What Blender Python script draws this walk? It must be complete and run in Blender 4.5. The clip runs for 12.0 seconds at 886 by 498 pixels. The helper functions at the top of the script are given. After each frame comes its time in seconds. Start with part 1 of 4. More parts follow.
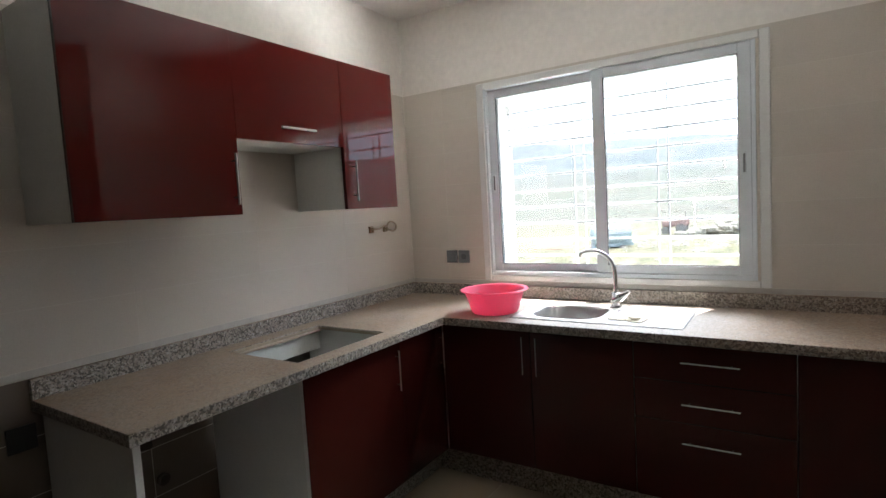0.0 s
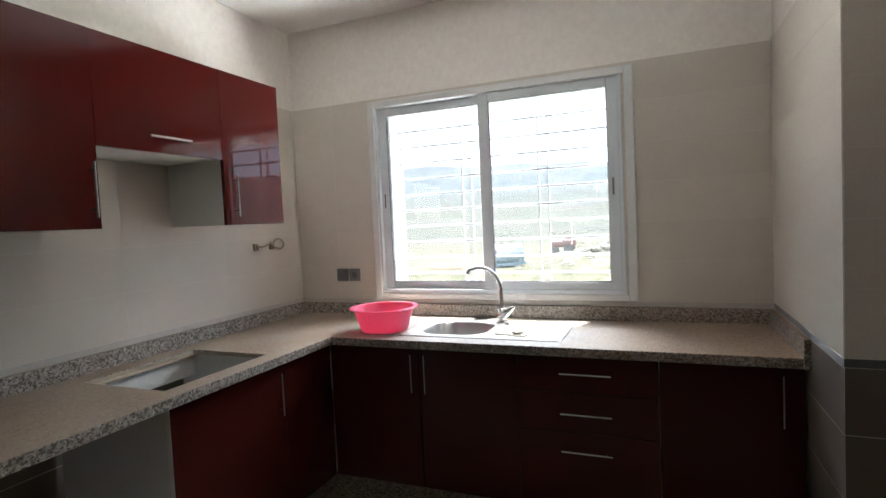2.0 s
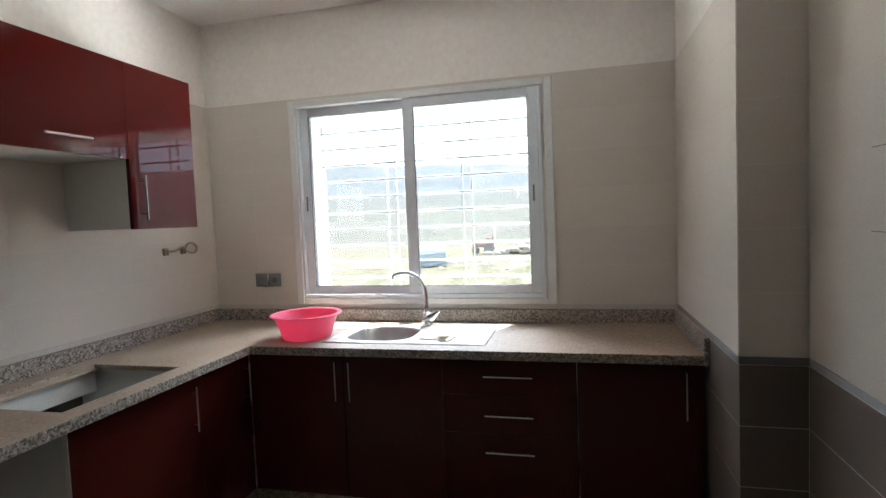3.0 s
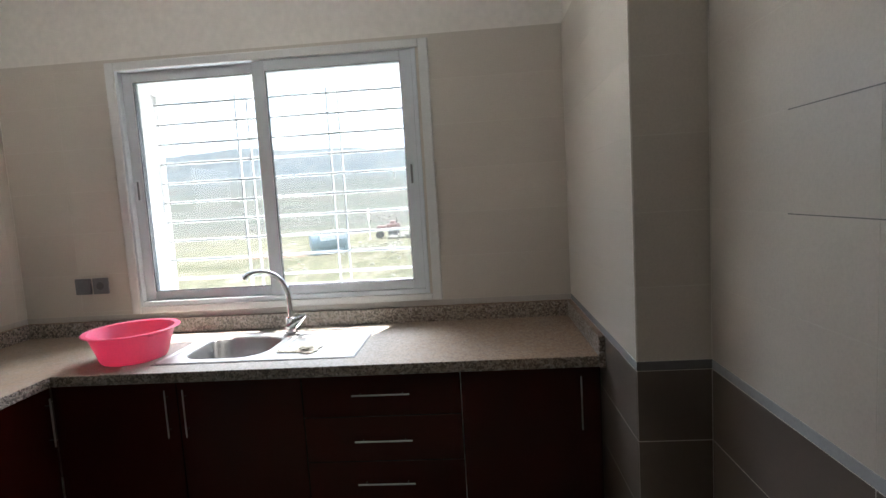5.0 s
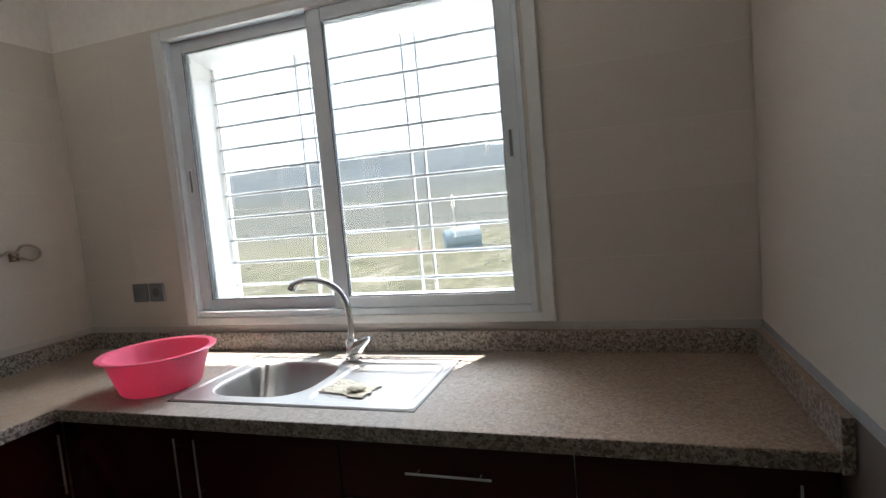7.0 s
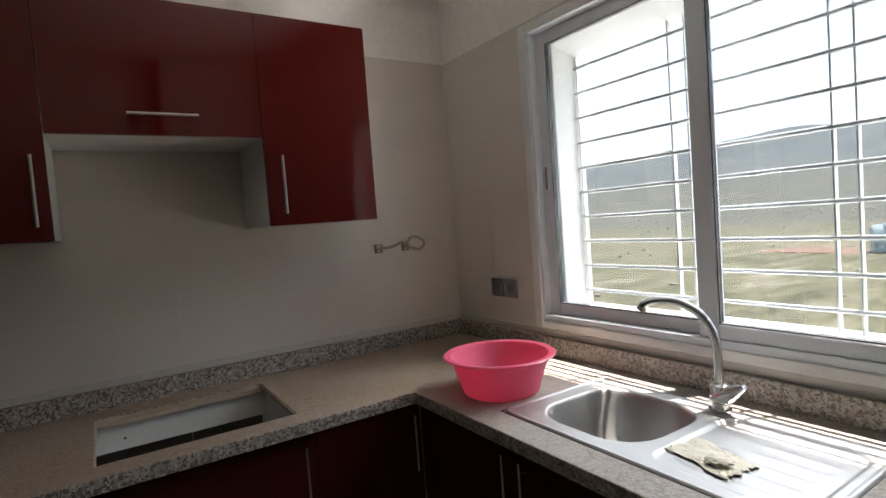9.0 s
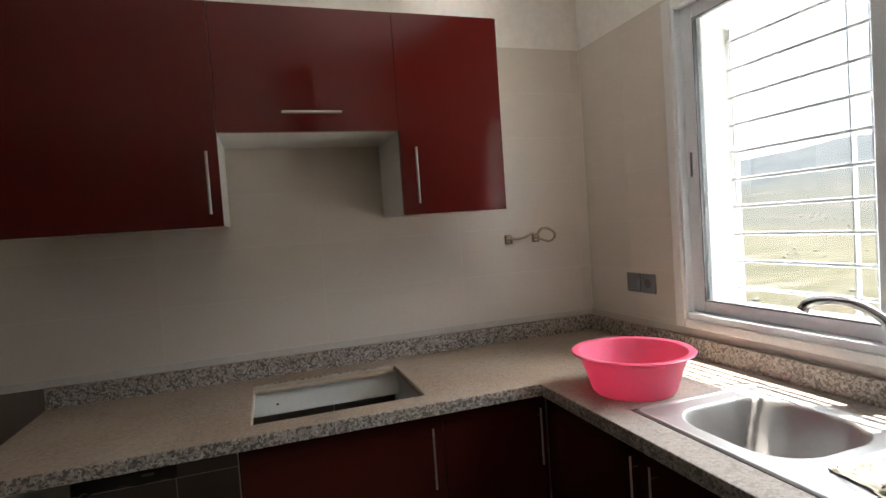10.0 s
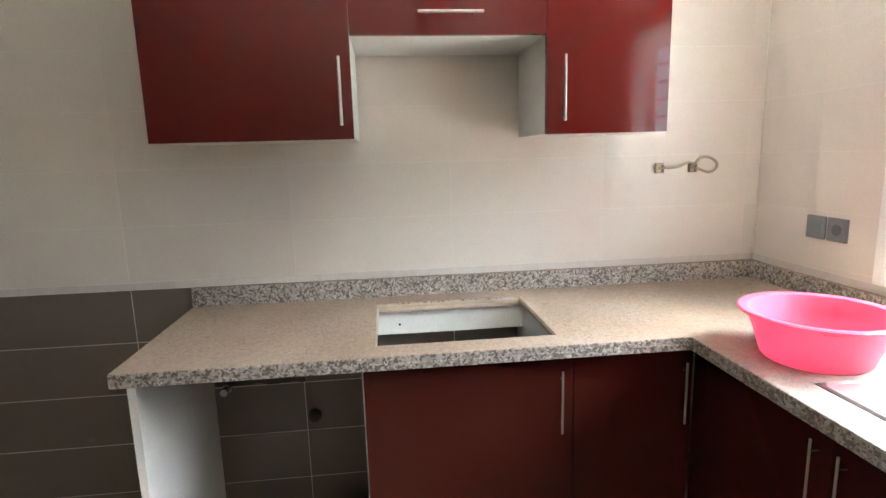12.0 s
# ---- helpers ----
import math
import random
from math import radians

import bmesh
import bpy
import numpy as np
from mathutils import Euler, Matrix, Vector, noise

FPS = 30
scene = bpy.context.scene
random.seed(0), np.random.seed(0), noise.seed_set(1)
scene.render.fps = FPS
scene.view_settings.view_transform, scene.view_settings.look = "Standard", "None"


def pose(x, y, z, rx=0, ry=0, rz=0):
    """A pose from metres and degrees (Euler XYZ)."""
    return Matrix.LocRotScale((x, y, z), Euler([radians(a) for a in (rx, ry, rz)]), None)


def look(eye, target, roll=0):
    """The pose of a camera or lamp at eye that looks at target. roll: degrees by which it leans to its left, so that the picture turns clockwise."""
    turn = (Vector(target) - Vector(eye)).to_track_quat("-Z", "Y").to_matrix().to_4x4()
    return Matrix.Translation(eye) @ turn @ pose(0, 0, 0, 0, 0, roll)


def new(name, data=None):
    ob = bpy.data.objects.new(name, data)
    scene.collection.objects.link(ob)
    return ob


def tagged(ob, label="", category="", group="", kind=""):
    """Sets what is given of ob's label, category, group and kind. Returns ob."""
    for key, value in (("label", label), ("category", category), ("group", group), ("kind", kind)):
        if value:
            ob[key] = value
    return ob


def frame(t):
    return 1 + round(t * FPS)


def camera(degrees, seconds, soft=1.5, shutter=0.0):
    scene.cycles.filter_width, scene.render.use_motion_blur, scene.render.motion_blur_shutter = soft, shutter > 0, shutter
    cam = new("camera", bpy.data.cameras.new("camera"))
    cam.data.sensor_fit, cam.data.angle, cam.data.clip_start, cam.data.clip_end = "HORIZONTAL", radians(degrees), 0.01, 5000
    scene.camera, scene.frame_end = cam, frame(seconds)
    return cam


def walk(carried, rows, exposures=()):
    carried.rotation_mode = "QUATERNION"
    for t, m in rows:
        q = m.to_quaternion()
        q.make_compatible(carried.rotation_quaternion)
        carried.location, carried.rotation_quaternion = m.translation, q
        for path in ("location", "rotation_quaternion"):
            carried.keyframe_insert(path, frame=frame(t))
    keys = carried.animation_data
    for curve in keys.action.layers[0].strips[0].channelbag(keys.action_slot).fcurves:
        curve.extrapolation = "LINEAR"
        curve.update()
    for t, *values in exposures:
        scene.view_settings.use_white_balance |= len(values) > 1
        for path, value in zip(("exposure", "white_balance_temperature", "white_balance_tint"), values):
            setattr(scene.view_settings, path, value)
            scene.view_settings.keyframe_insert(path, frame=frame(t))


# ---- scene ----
cam = camera(79.5, 12.0)
PATH = [
    (0, (2.169, -2.934, 1.471), (1.077, -1.265, 1.315), -3.3),
    (0.5, (2.169, -2.935, 1.457), (1.132, -1.23, 1.326), -2.9),
    (1, (2.177, -2.93, 1.457), (1.206, -1.186, 1.338), -2.7),
    (1.5, (2.193, -2.916, 1.465), (1.321, -1.12, 1.347), -2.9),
    (2, (2.212, -2.901, 1.455), (1.453, -1.054, 1.354), -2.7),
    (2.5, (2.197, -2.914, 1.484), (1.594, -1.011, 1.361), -2.4),
    (3, (2.196, -2.903, 1.481), (1.715, -0.965, 1.367), -2.3),
    (3.5, (2.163, -2.929, 1.492), (1.828, -0.96, 1.376), -2.1),
    (5.5, (2.31, -2.296, 1.47), (2.181, -0.311, 1.264), -3.6),
    (6, (2.289, -2.128, 1.443), (2.161, -0.14, 1.271), -3.4),
    (6.2, (2.307, -2.044, 1.462), (2.165, -0.061, 1.243), -3.9),
    (6.5, (2.349, -1.928, 1.442), (2.021, 0.034, 1.249), -4.5),
    (8.3, (2.17, -1.544, 1.412), (0.852, -0.054, 1.215), -5.4),
    (8.5, (2.183, -1.535, 1.455), (0.721, -0.183, 1.272), -4.7),
    (8.8, (2.184, -1.525, 1.462), (0.579, -0.338, 1.343), -4.2),
    (9, (2.193, -1.49, 1.462), (0.514, -0.407, 1.357), -4.3),
    (9.3, (2.189, -1.487, 1.47), (0.427, -0.548, 1.369), -3.6),
    (9.5, (2.2, -1.461, 1.472), (0.375, -0.649, 1.377), -3.7),
    (10, (2.199, -1.47, 1.438), (0.303, -0.839, 1.354), -4.0),
    (10.3, (2.18, -1.469, 1.427), (0.268, -0.921, 1.214), -2.7),
    (10.5, (2.178, -1.468, 1.424), (0.266, -0.944, 1.159), -2.3),
    (10.7, (2.17, -1.466, 1.42), (0.269, -0.952, 1.073), -1.3),
    (11, (2.167, -1.454, 1.402), (0.279, -0.959, 0.963), -0.6),
    (11.3, (2.146, -1.461, 1.398), (0.266, -0.995, 0.9), -0.4),
    (11.5, (2.125, -1.462, 1.423), (0.233, -1.066, 0.911), -0.8),
    (11.7, (2.082, -1.473, 1.424), (0.154, -1.161, 0.996), -1.3),
    (12, (2.026, -1.5, 1.433), (0.067, -1.298, 1.085), -1.6),
]
EXPOSURES = [(0.0, 4.15, 6200, 10), (3.5, 4.05, 6150, 10), (5.5, 3.66, 6150, 10), (6.0, 3.45, 6150, 10), (6.5, 3.43, 6200, 10), (8.5, 3.0, 6350, 12), (9.0, 3.1, 6500, 12), (9.5, 3.4, 6650, 12), (10.0, 3.8, 6700, 12), (10.5, 4.2, 6650, 12), (11.0, 4.53, 6600, 12), (11.3, 4.92, 6450, 12), (12.0, 5.55, 6350, 10)]
walk(cam, [(t, look(eye, target, roll)) for t, eye, target, roll in PATH], EXPOSURES)

# ---- world, sun ----
SUN_EL, SUN_AZ = 68.0, 22.0   # azimuth: degrees from +y towards +x
world = bpy.data.worlds.new("world")
scene.world = world
world.use_nodes = True
wn = world.node_tree.nodes
sky = wn.new("ShaderNodeTexSky")
sky.sky_type = "NISHITA"
sky.sun_disc = False
sky.sun_elevation, sky.sun_rotation = radians(SUN_EL), radians(SUN_AZ)
sky.air_density, sky.dust_density = 1.0, 3.0
wn["Background"].inputs["Strength"].default_value = 0.15
haze = wn.new("ShaderNodeMix")                # bright thin cloud over the blue
haze.data_type = "RGBA"
haze.inputs[0].default_value = 0.78
coord, clouds = wn.new("ShaderNodeTexCoord"), wn.new("ShaderNodeTexNoise")
flat, cloud_col = wn.new("ShaderNodeMapping"), wn.new("ShaderNodeMix")
flat.inputs["Scale"].default_value = (1.0, 1.0, 3.5)
clouds.inputs["Scale"].default_value, clouds.inputs["Detail"].default_value = 2.2, 6.0
spread = wn.new("ShaderNodeMapRange")
spread.inputs["From Min"].default_value, spread.inputs["From Max"].default_value = 0.40, 0.64
cloud_col.data_type = "RGBA"
cloud_col.inputs[6].default_value, cloud_col.inputs[7].default_value = (4.7, 5.6, 6.7, 1), (7.4, 7.7, 8.0, 1)
for a, b in ((coord.outputs["Generated"], flat.inputs[0]), (flat.outputs[0], clouds.inputs["Vector"]), (clouds.outputs["Fac"], spread.inputs["Value"]),
             (spread.outputs[0], cloud_col.inputs[0]), (cloud_col.outputs[2], haze.inputs[7])):
    world.node_tree.links.new(a, b)
world.node_tree.links.new(sky.outputs[0], haze.inputs[6])
world.node_tree.links.new(haze.outputs[2], wn["Background"].inputs["Color"])
sun = new("sun", bpy.data.lights.new("sun", "SUN"))
sun.data.energy, sun.data.angle, sun.data.color = 3.8, radians(0.5), (1.0, 0.95, 0.88)
_el, _az = radians(SUN_EL), radians(SUN_AZ)
sun.matrix_world = look(Vector((math.sin(_az) * math.cos(_el), math.cos(_az) * math.cos(_el), math.sin(_el))) * 20, (0, 0, 0))
# added area lamp, unseen above the window, boosting sky light into the room
sky_lamp = new("sky_fill_lamp", bpy.data.lights.new("sky_fill_lamp", "AREA"))
sky_lamp.data.shape, sky_lamp.data.size, sky_lamp.data.size_y = "RECTANGLE", 5.0, 2.2
sky_lamp.data.energy, sky_lamp.data.color = 84.0, (0.92, 0.96, 1.0)
sky_lamp.matrix_world = look((1.33, 3.2, 4.5), (1.33, 0.1, 1.6))
ground_lamp = new("ground_bounce_fill", bpy.data.lights.new("ground_bounce_fill", "AREA"))    # added unseen lamp standing in for light bounced off the ground
ground_lamp.data.shape, ground_lamp.data.size, ground_lamp.data.size_y = "RECTANGLE", 4.6, 1.8
ground_lamp.data.energy, ground_lamp.data.color = 74.0, (0.98, 0.98, 0.96)
ground_lamp.matrix_world = look((1.33, 1.7, -0.1), (1.33, 0.1, 1.6))



# ---- materials ----
def material(name, base, rough=0.5, metal=0.0, spec=0.5, coat=0.0):
    m = bpy.data.materials.new(name)
    m.use_nodes = True
    b = m.node_tree.nodes["Principled BSDF"]
    b.inputs["Base Color"].default_value = (*base, 1)
    b.inputs["Roughness"].default_value = rough
    b.inputs["Metallic"].default_value = metal
    b.inputs["Specular IOR Level"].default_value = spec
    b.inputs["Coat Weight"].default_value = coat
    return m


def node(m, kind, **inputs):
    n = m.node_tree.nodes.new(kind)
    for k, v in inputs.items():
        n.inputs[k.replace("_", " ")].default_value = v
    return n


def link(m, a, b):
    m.node_tree.links.new(a, b)


def ramp(m, fac, stops):
    r = m.node_tree.nodes.new("ShaderNodeValToRGB")
    el = r.color_ramp.elements
    while len(el) < len(stops):
        el.new(0.5)
    for e, (p, c) in zip(el, stops):
        e.position, e.color = p, (*c, 1)
    link(m, fac, r.inputs[0])
    return r.outputs[0]


def mix(m, fac, a, b, mode="MIX"):
    n = m.node_tree.nodes.new("ShaderNodeMix")
    n.data_type, n.blend_type = "RGBA", mode
    for socket, v in ((n.inputs[0], fac), (n.inputs[6], a), (n.inputs[7], b)):
        if isinstance(v, bpy.types.NodeSocket):
            link(m, v, socket)
        elif isinstance(v, tuple):
            socket.default_value = (*v, 1)
        else:
            socket.default_value = v
    return n.outputs[2]


def noise_at(m, scale, detail=4.0, stretch=None, rough=0.55):
    g = m.node_tree.nodes.new("ShaderNodeNewGeometry")
    n = node(m, "ShaderNodeTexNoise", Scale=scale, Detail=detail, Roughness=rough)
    src = g.outputs["Position"]
    if stretch:
        mp = m.node_tree.nodes.new("ShaderNodeMapping")
        mp.inputs["Scale"].default_value = stretch
        link(m, src, mp.inputs[0])
        src = mp.outputs[0]
    link(m, src, n.inputs["Vector"])
    return n.outputs["Fac"]


def bump(m, height, strength=0.2, distance=0.002):
    b = node(m, "ShaderNodeBump", Strength=strength, Distance=distance)
    link(m, height, b.inputs["Height"])
    link(m, b.outputs[0], m.node_tree.nodes["Principled BSDF"].inputs["Normal"])


def shade(m, socket, name="Base Color"):
    link(m, socket, m.node_tree.nodes["Principled BSDF"].inputs[name])


def mottled(name, a, b, rough, scale=3.0, bump_strength=0.1, fine=120.0, spec=0.5, metal=0.0, coat=0.0, rough_spread=0.08):
    m = material(name, a, rough, metal, spec, coat)
    big, small = noise_at(m, scale), noise_at(m, fine, 3.0)
    col = mix(m, ramp(m, big, [(0.2, (0, 0, 0)), (0.8, (1, 1, 1))]), a, b)
    col = mix(m, 0.12, col, ramp(m, small, [(0.3, (0.3, 0.3, 0.3)), (0.7, (1, 1, 1))]), "MULTIPLY")
    shade(m, col)
    r = node(m, "ShaderNodeMapRange", To_Min=rough - rough_spread, To_Max=rough + rough_spread)
    link(m, big, r.inputs["Value"])
    shade(m, r.outputs[0], "Roughness")
    if bump_strength:
        bump(m, small, bump_strength)
    return m


def tile_material(name, base, rough, vary=0.03, streak=0.5, bump_strength=0.06, dirt=(0.35, 0.27, 0.19), spotted=0.0):
    """Glazed wall tile: slightly different from piece to piece, with soft cloudy streaks and a little dried dust."""
    m = material(name, base, rough)
    info = m.node_tree.nodes.new("ShaderNodeObjectInfo")
    piece = ramp(m, info.outputs["Random"], [(0.0, tuple(c * (1 - vary) for c in base)), (1.0, tuple(min(1, c * (1 + vary)) for c in base))])
    cloud = noise_at(m, 6.0, 6.0, (1.0, 1.0, 2.5))
    col = mix(m, ramp(m, cloud, [(0.3, (0, 0, 0)), (0.9, (streak * 0.5,) * 3)]), piece, tuple(c * 0.82 for c in base))
    grain = noise_at(m, 160.0, 3.0)
    col = mix(m, 0.1, col, ramp(m, grain, [(0.35, (0.45,) * 3), (0.6, (1,) * 3)]), "MULTIPLY")
    if spotted:
        spots = noise_at(m, 22.0, 5.0, None, 0.6)
        col = mix(m, ramp(m, spots, [(0.62, (0, 0, 0)), (0.85, (spotted,) * 3)]), col, dirt)
    shade(m, col)
    r = node(m, "ShaderNodeMapRange", To_Min=rough + 0.03, To_Max=rough + 0.07)
    link(m, cloud, r.inputs["Value"])
    shade(m, r.outputs[0], "Roughness")
    bump(m, noise_at(m, 9.0, 2.0), bump_strength, 0.004)
    return m


def granite(name, dusty):
    """Speckled grey, cream and pinkish granite; level faces carry a film of building dust."""
    m = material(name, (0.4, 0.37, 0.34), 0.28)
    g = m.node_tree.nodes.new("ShaderNodeNewGeometry")
    warp = node(m, "ShaderNodeTexNoise", Scale=60.0, Detail=2.0)
    link(m, g.outputs["Position"], warp.inputs["Vector"])
    moved = m.node_tree.nodes.new("ShaderNodeVectorMath")
    moved.operation = "MULTIPLY_ADD"
    moved.inputs[1].default_value = (0.012, 0.012, 0.012)
    link(m, warp.outputs["Color"], moved.inputs[0])
    link(m, g.outputs["Position"], moved.inputs[2])
    cells = node(m, "ShaderNodeTexVoronoi", Scale=130.0, Randomness=1.0)
    link(m, moved.outputs[0], cells.inputs["Vector"])
    sep = m.node_tree.nodes.new("ShaderNodeSeparateColor")
    link(m, cells.outputs["Color"], sep.inputs[0])
    col = ramp(m, sep.outputs[0], [(0.0, (0.085, 0.078, 0.072)), (0.22, (0.14, 0.127, 0.115)), (0.31, (0.25, 0.225, 0.20)), (0.55, (0.43, 0.40, 0.36)), (0.8, (0.29, 0.24, 0.205)), (1.0, (0.52, 0.50, 0.47))])
    fleck = node(m, "ShaderNodeTexVoronoi", Scale=260.0)
    link(m, moved.outputs[0], fleck.inputs["Vector"])
    sep2 = m.node_tree.nodes.new("ShaderNodeSeparateColor")
    link(m, fleck.outputs["Color"], sep2.inputs[0])
    col = mix(m, ramp(m, sep2.outputs[0], [(0.0, (1, 1, 1)), (0.14, (1, 1, 1)), (0.16, (0, 0, 0))]), col, (0.06, 0.055, 0.05))
    cloud = noise_at(m, 5.0, 5.0)
    if dusty:
        up = m.node_tree.nodes.new("ShaderNodeSeparateXYZ")
        link(m, g.outputs["Normal"], up.inputs[0])
        place = m.node_tree.nodes.new("ShaderNodeSeparateXYZ")
        link(m, g.outputs["Position"], place.inputs[0])
        wiped = node(m, "ShaderNodeMapRange", From_Min=0.8, From_Max=1.5, To_Min=1.0, To_Max=0.82)    # round the sink the dust is partly wiped off
        link(m, place.outputs["X"], wiped.inputs["Value"])
        sides = node(m, "ShaderNodeMapRange", From_Min=0.64, From_Max=0.75, To_Min=0.12, To_Max=0.34)     # the sink side's edges are dustier
        link(m, place.outputs["X"], sides.inputs["Value"])
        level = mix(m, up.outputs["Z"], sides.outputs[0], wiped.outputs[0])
        # stone on level faces is darkened to 0.6 of its colour
        level_tone = ramp(m, up.outputs["Z"], [(0.85, (1, 1, 1)), (0.97, (0.6,) * 3)])
        col = mix(m, 1.0, col, level_tone, "MULTIPLY")
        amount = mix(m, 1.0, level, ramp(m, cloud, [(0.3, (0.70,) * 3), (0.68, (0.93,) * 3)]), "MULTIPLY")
        amount = mix(m, 1.0, amount, ramp(m, noise_at(m, 45.0, 5.0, None, 0.7), [(0.38, (0.70,) * 3), (0.6, (1, 1, 1))]), "MULTIPLY")
        tint = ramp(m, noise_at(m, 3.0, 6.0), [(0.35, (0.31, 0.218, 0.15)), (0.65, (0.36, 0.275, 0.205))])
        grey = node(m, "ShaderNodeMapRange", From_Min=0.55, From_Max=1.0, To_Min=0.0, To_Max=0.75)      # greyer cement dust on the sink side
        link(m, place.outputs["X"], grey.inputs["Value"])
        back = node(m, "ShaderNodeMapRange", From_Min=1.75, From_Max=2.1, To_Min=1.0, To_Max=0.15)
        link(m, place.outputs["X"], back.inputs["Value"])
        tint = mix(m, mix(m, 1.0, grey.outputs[0], back.outputs[0], "MULTIPLY"), tint, (0.275, 0.256, 0.234))
        rusty = node(m, "ShaderNodeMapRange", From_Min=1.75, From_Max=2.2, To_Min=0.0, To_Max=0.8)        # redder dust by the column
        link(m, place.outputs["X"], rusty.inputs["Value"])
        tint = mix(m, rusty.outputs[0], tint, (0.34, 0.215, 0.135))
        col = mix(m, amount, col, tint)
        r = mix(m, amount, (0.25,) * 3, (0.85,) * 3)
        shade(m, r, "Roughness")
        m.node_tree.nodes["Principled BSDF"].inputs["Specular IOR Level"].default_value = 0.3
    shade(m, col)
    bump(m, noise_at(m, 90.0, 4.0), 0.25, 0.002)
    return m


WHITE_PAINT = mottled("white_paint", (0.83, 0.79, 0.735), (0.805, 0.765, 0.71), 0.85, 2.0, 0.0, 30.0)
# near-black, so the unseen rear walls and ceiling return little light
DARK_ABSORBER = mottled("dark_absorber", (0.08, 0.072, 0.064), (0.065, 0.058, 0.052), 0.9, 2.0, 0.1, 60.0)
CEILING_PAINT = mottled("ceiling_paint", (0.80, 0.78, 0.74), (0.74, 0.72, 0.68), 0.8, 1.5, 0.12, 60.0)
GROUT = mottled("grout", (0.69, 0.645, 0.575), (0.62, 0.575, 0.51), 0.85, 9.0, 0.2)
TILE_BEIGE = tile_material("beige_wall_tile", (0.605, 0.55, 0.482), 0.27)
TILE_DARK = tile_material("dark_wall_tile", (0.148, 0.119, 0.097), 0.36, 0.06, 0.7, dirt=(0.2, 0.16, 0.12), spotted=0.12)
TRIM_TILE = mottled("trim_tile", (0.17, 0.175, 0.18), (0.13, 0.135, 0.14), 0.16, 20.0)
# the same grey trim with a bluish sky reflection put into its colour
TRIM_SKY_TINT = mottled("trim_sky_tint", (0.44, 0.45, 0.46), (0.38, 0.39, 0.40), 0.2, 20.0)
TRIM_PALE = mottled("trim_mortar", (0.57, 0.54, 0.50), (0.48, 0.45, 0.41), 0.4, 20.0)
FLOOR_TILE = tile_material("floor_tile", (0.27, 0.212, 0.152), 0.3, 0.05)
GRANITE = granite("granite_worktop", True)
GRANITE_CLEAN = granite("granite_plinth", False)
RED_GLOSS = mottled("red_gloss", (0.070, 0.0056, 0.0046), (0.062, 0.0054, 0.0046), 0.012, 1.5, 0.0, 300.0, 0.30, coat=0.03, rough_spread=0.0)
RED_DOOR = mottled("red_satin", (0.050, 0.0078, 0.0052), (0.043, 0.0074, 0.0052), 0.26, 1.0, 0.0, 300.0, 0.3, rough_spread=0.0)
WHITE_BOARD = mottled("white_board", (0.70, 0.695, 0.66), (0.63, 0.62, 0.58), 0.45, 3.0, 0.03)
EDGE_BAND = mottled("edge_band", (0.78, 0.78, 0.76), (0.72, 0.72, 0.70), 0.4, 8.0, 0.0)
BOARD_EDGE = mottled("board_edge", (0.55, 0.45, 0.36), (0.4, 0.28, 0.2), 0.7, 12.0, 0.1)
ALU_WHITE = mottled("white_aluminium", (0.72, 0.765, 0.80), (0.66, 0.70, 0.735), 0.35, 6.0, 0.02, 200.0)
CASING_WHITE = mottled("casing_white", (0.74, 0.735, 0.72), (0.68, 0.675, 0.66), 0.4, 6.0, 0.02, 200.0)
GASKET = material("dark_gasket", (0.03, 0.03, 0.03), 0.6)
RENDER_WHITE = mottled("outer_render", (0.86, 0.85, 0.82), (0.80, 0.785, 0.75), 0.85, 4.0, 0.3, 90.0)
BAR_PAINT = mottled("white_bar_paint", (0.86, 0.85, 0.82), (0.80, 0.79, 0.75), 0.3, 8.0, 0.05)
OPEN_JOINT = mottled("open_joint_grey", (0.20, 0.19, 0.18), (0.28, 0.26, 0.24), 0.9, 60.0)
STEEL = mottled("brushed_steel", (0.45, 0.445, 0.435), (0.39, 0.385, 0.375), 0.46, 12.0, 0.05, 400.0, metal=1.0)
_film = noise_at(STEEL, 7.0, 7.0, None, 0.7)
_dust = ramp(STEEL, _film, [(0.45, (0, 0, 0)), (0.72, (0.75,) * 3)])
_steel_col = STEEL.node_tree.nodes["Principled BSDF"].inputs["Base Color"].links[0].from_socket
shade(STEEL, mix(STEEL, _dust, _steel_col, (0.36, 0.345, 0.32)))
shade(STEEL, ramp(STEEL, _film, [(0.45, (1, 1, 1)), (0.75, (0.25,) * 3)]), "Metallic")
CHROME = mottled("chrome", (0.74, 0.74, 0.74), (0.66, 0.66, 0.655), 0.2, 10.0, 0.0, metal=1.0, rough_spread=0.04)
HANDLE_STEEL = mottled("handle_steel", (0.52, 0.49, 0.46), (0.44, 0.41, 0.39), 0.33, 20.0, 0.0, metal=1.0)
# handle steel again, with dim reflections put into the feet's dark colour
FOOT_SHADED = mottled("shaded_foot_steel", (0.10, 0.09, 0.085), (0.07, 0.065, 0.06), 0.5, 20.0, 0.0, metal=0.6)
SOCKET_GREY = mottled("socket_grey", (0.20, 0.21, 0.22), (0.17, 0.18, 0.19), 0.35, 10.0, 0.0)
SOCKET_DARK = mottled("socket_dark", (0.12, 0.125, 0.13), (0.10, 0.105, 0.11), 0.4, 10.0, 0.0)
BLACK_PLASTIC = mottled("black_plastic", (0.02, 0.02, 0.02), (0.03, 0.03, 0.03), 0.4, 10.0, 0.0)
CABLE = mottled("cable_cream", (0.40, 0.33, 0.25), (0.32, 0.26, 0.19), 0.5, 30.0, 0.0)
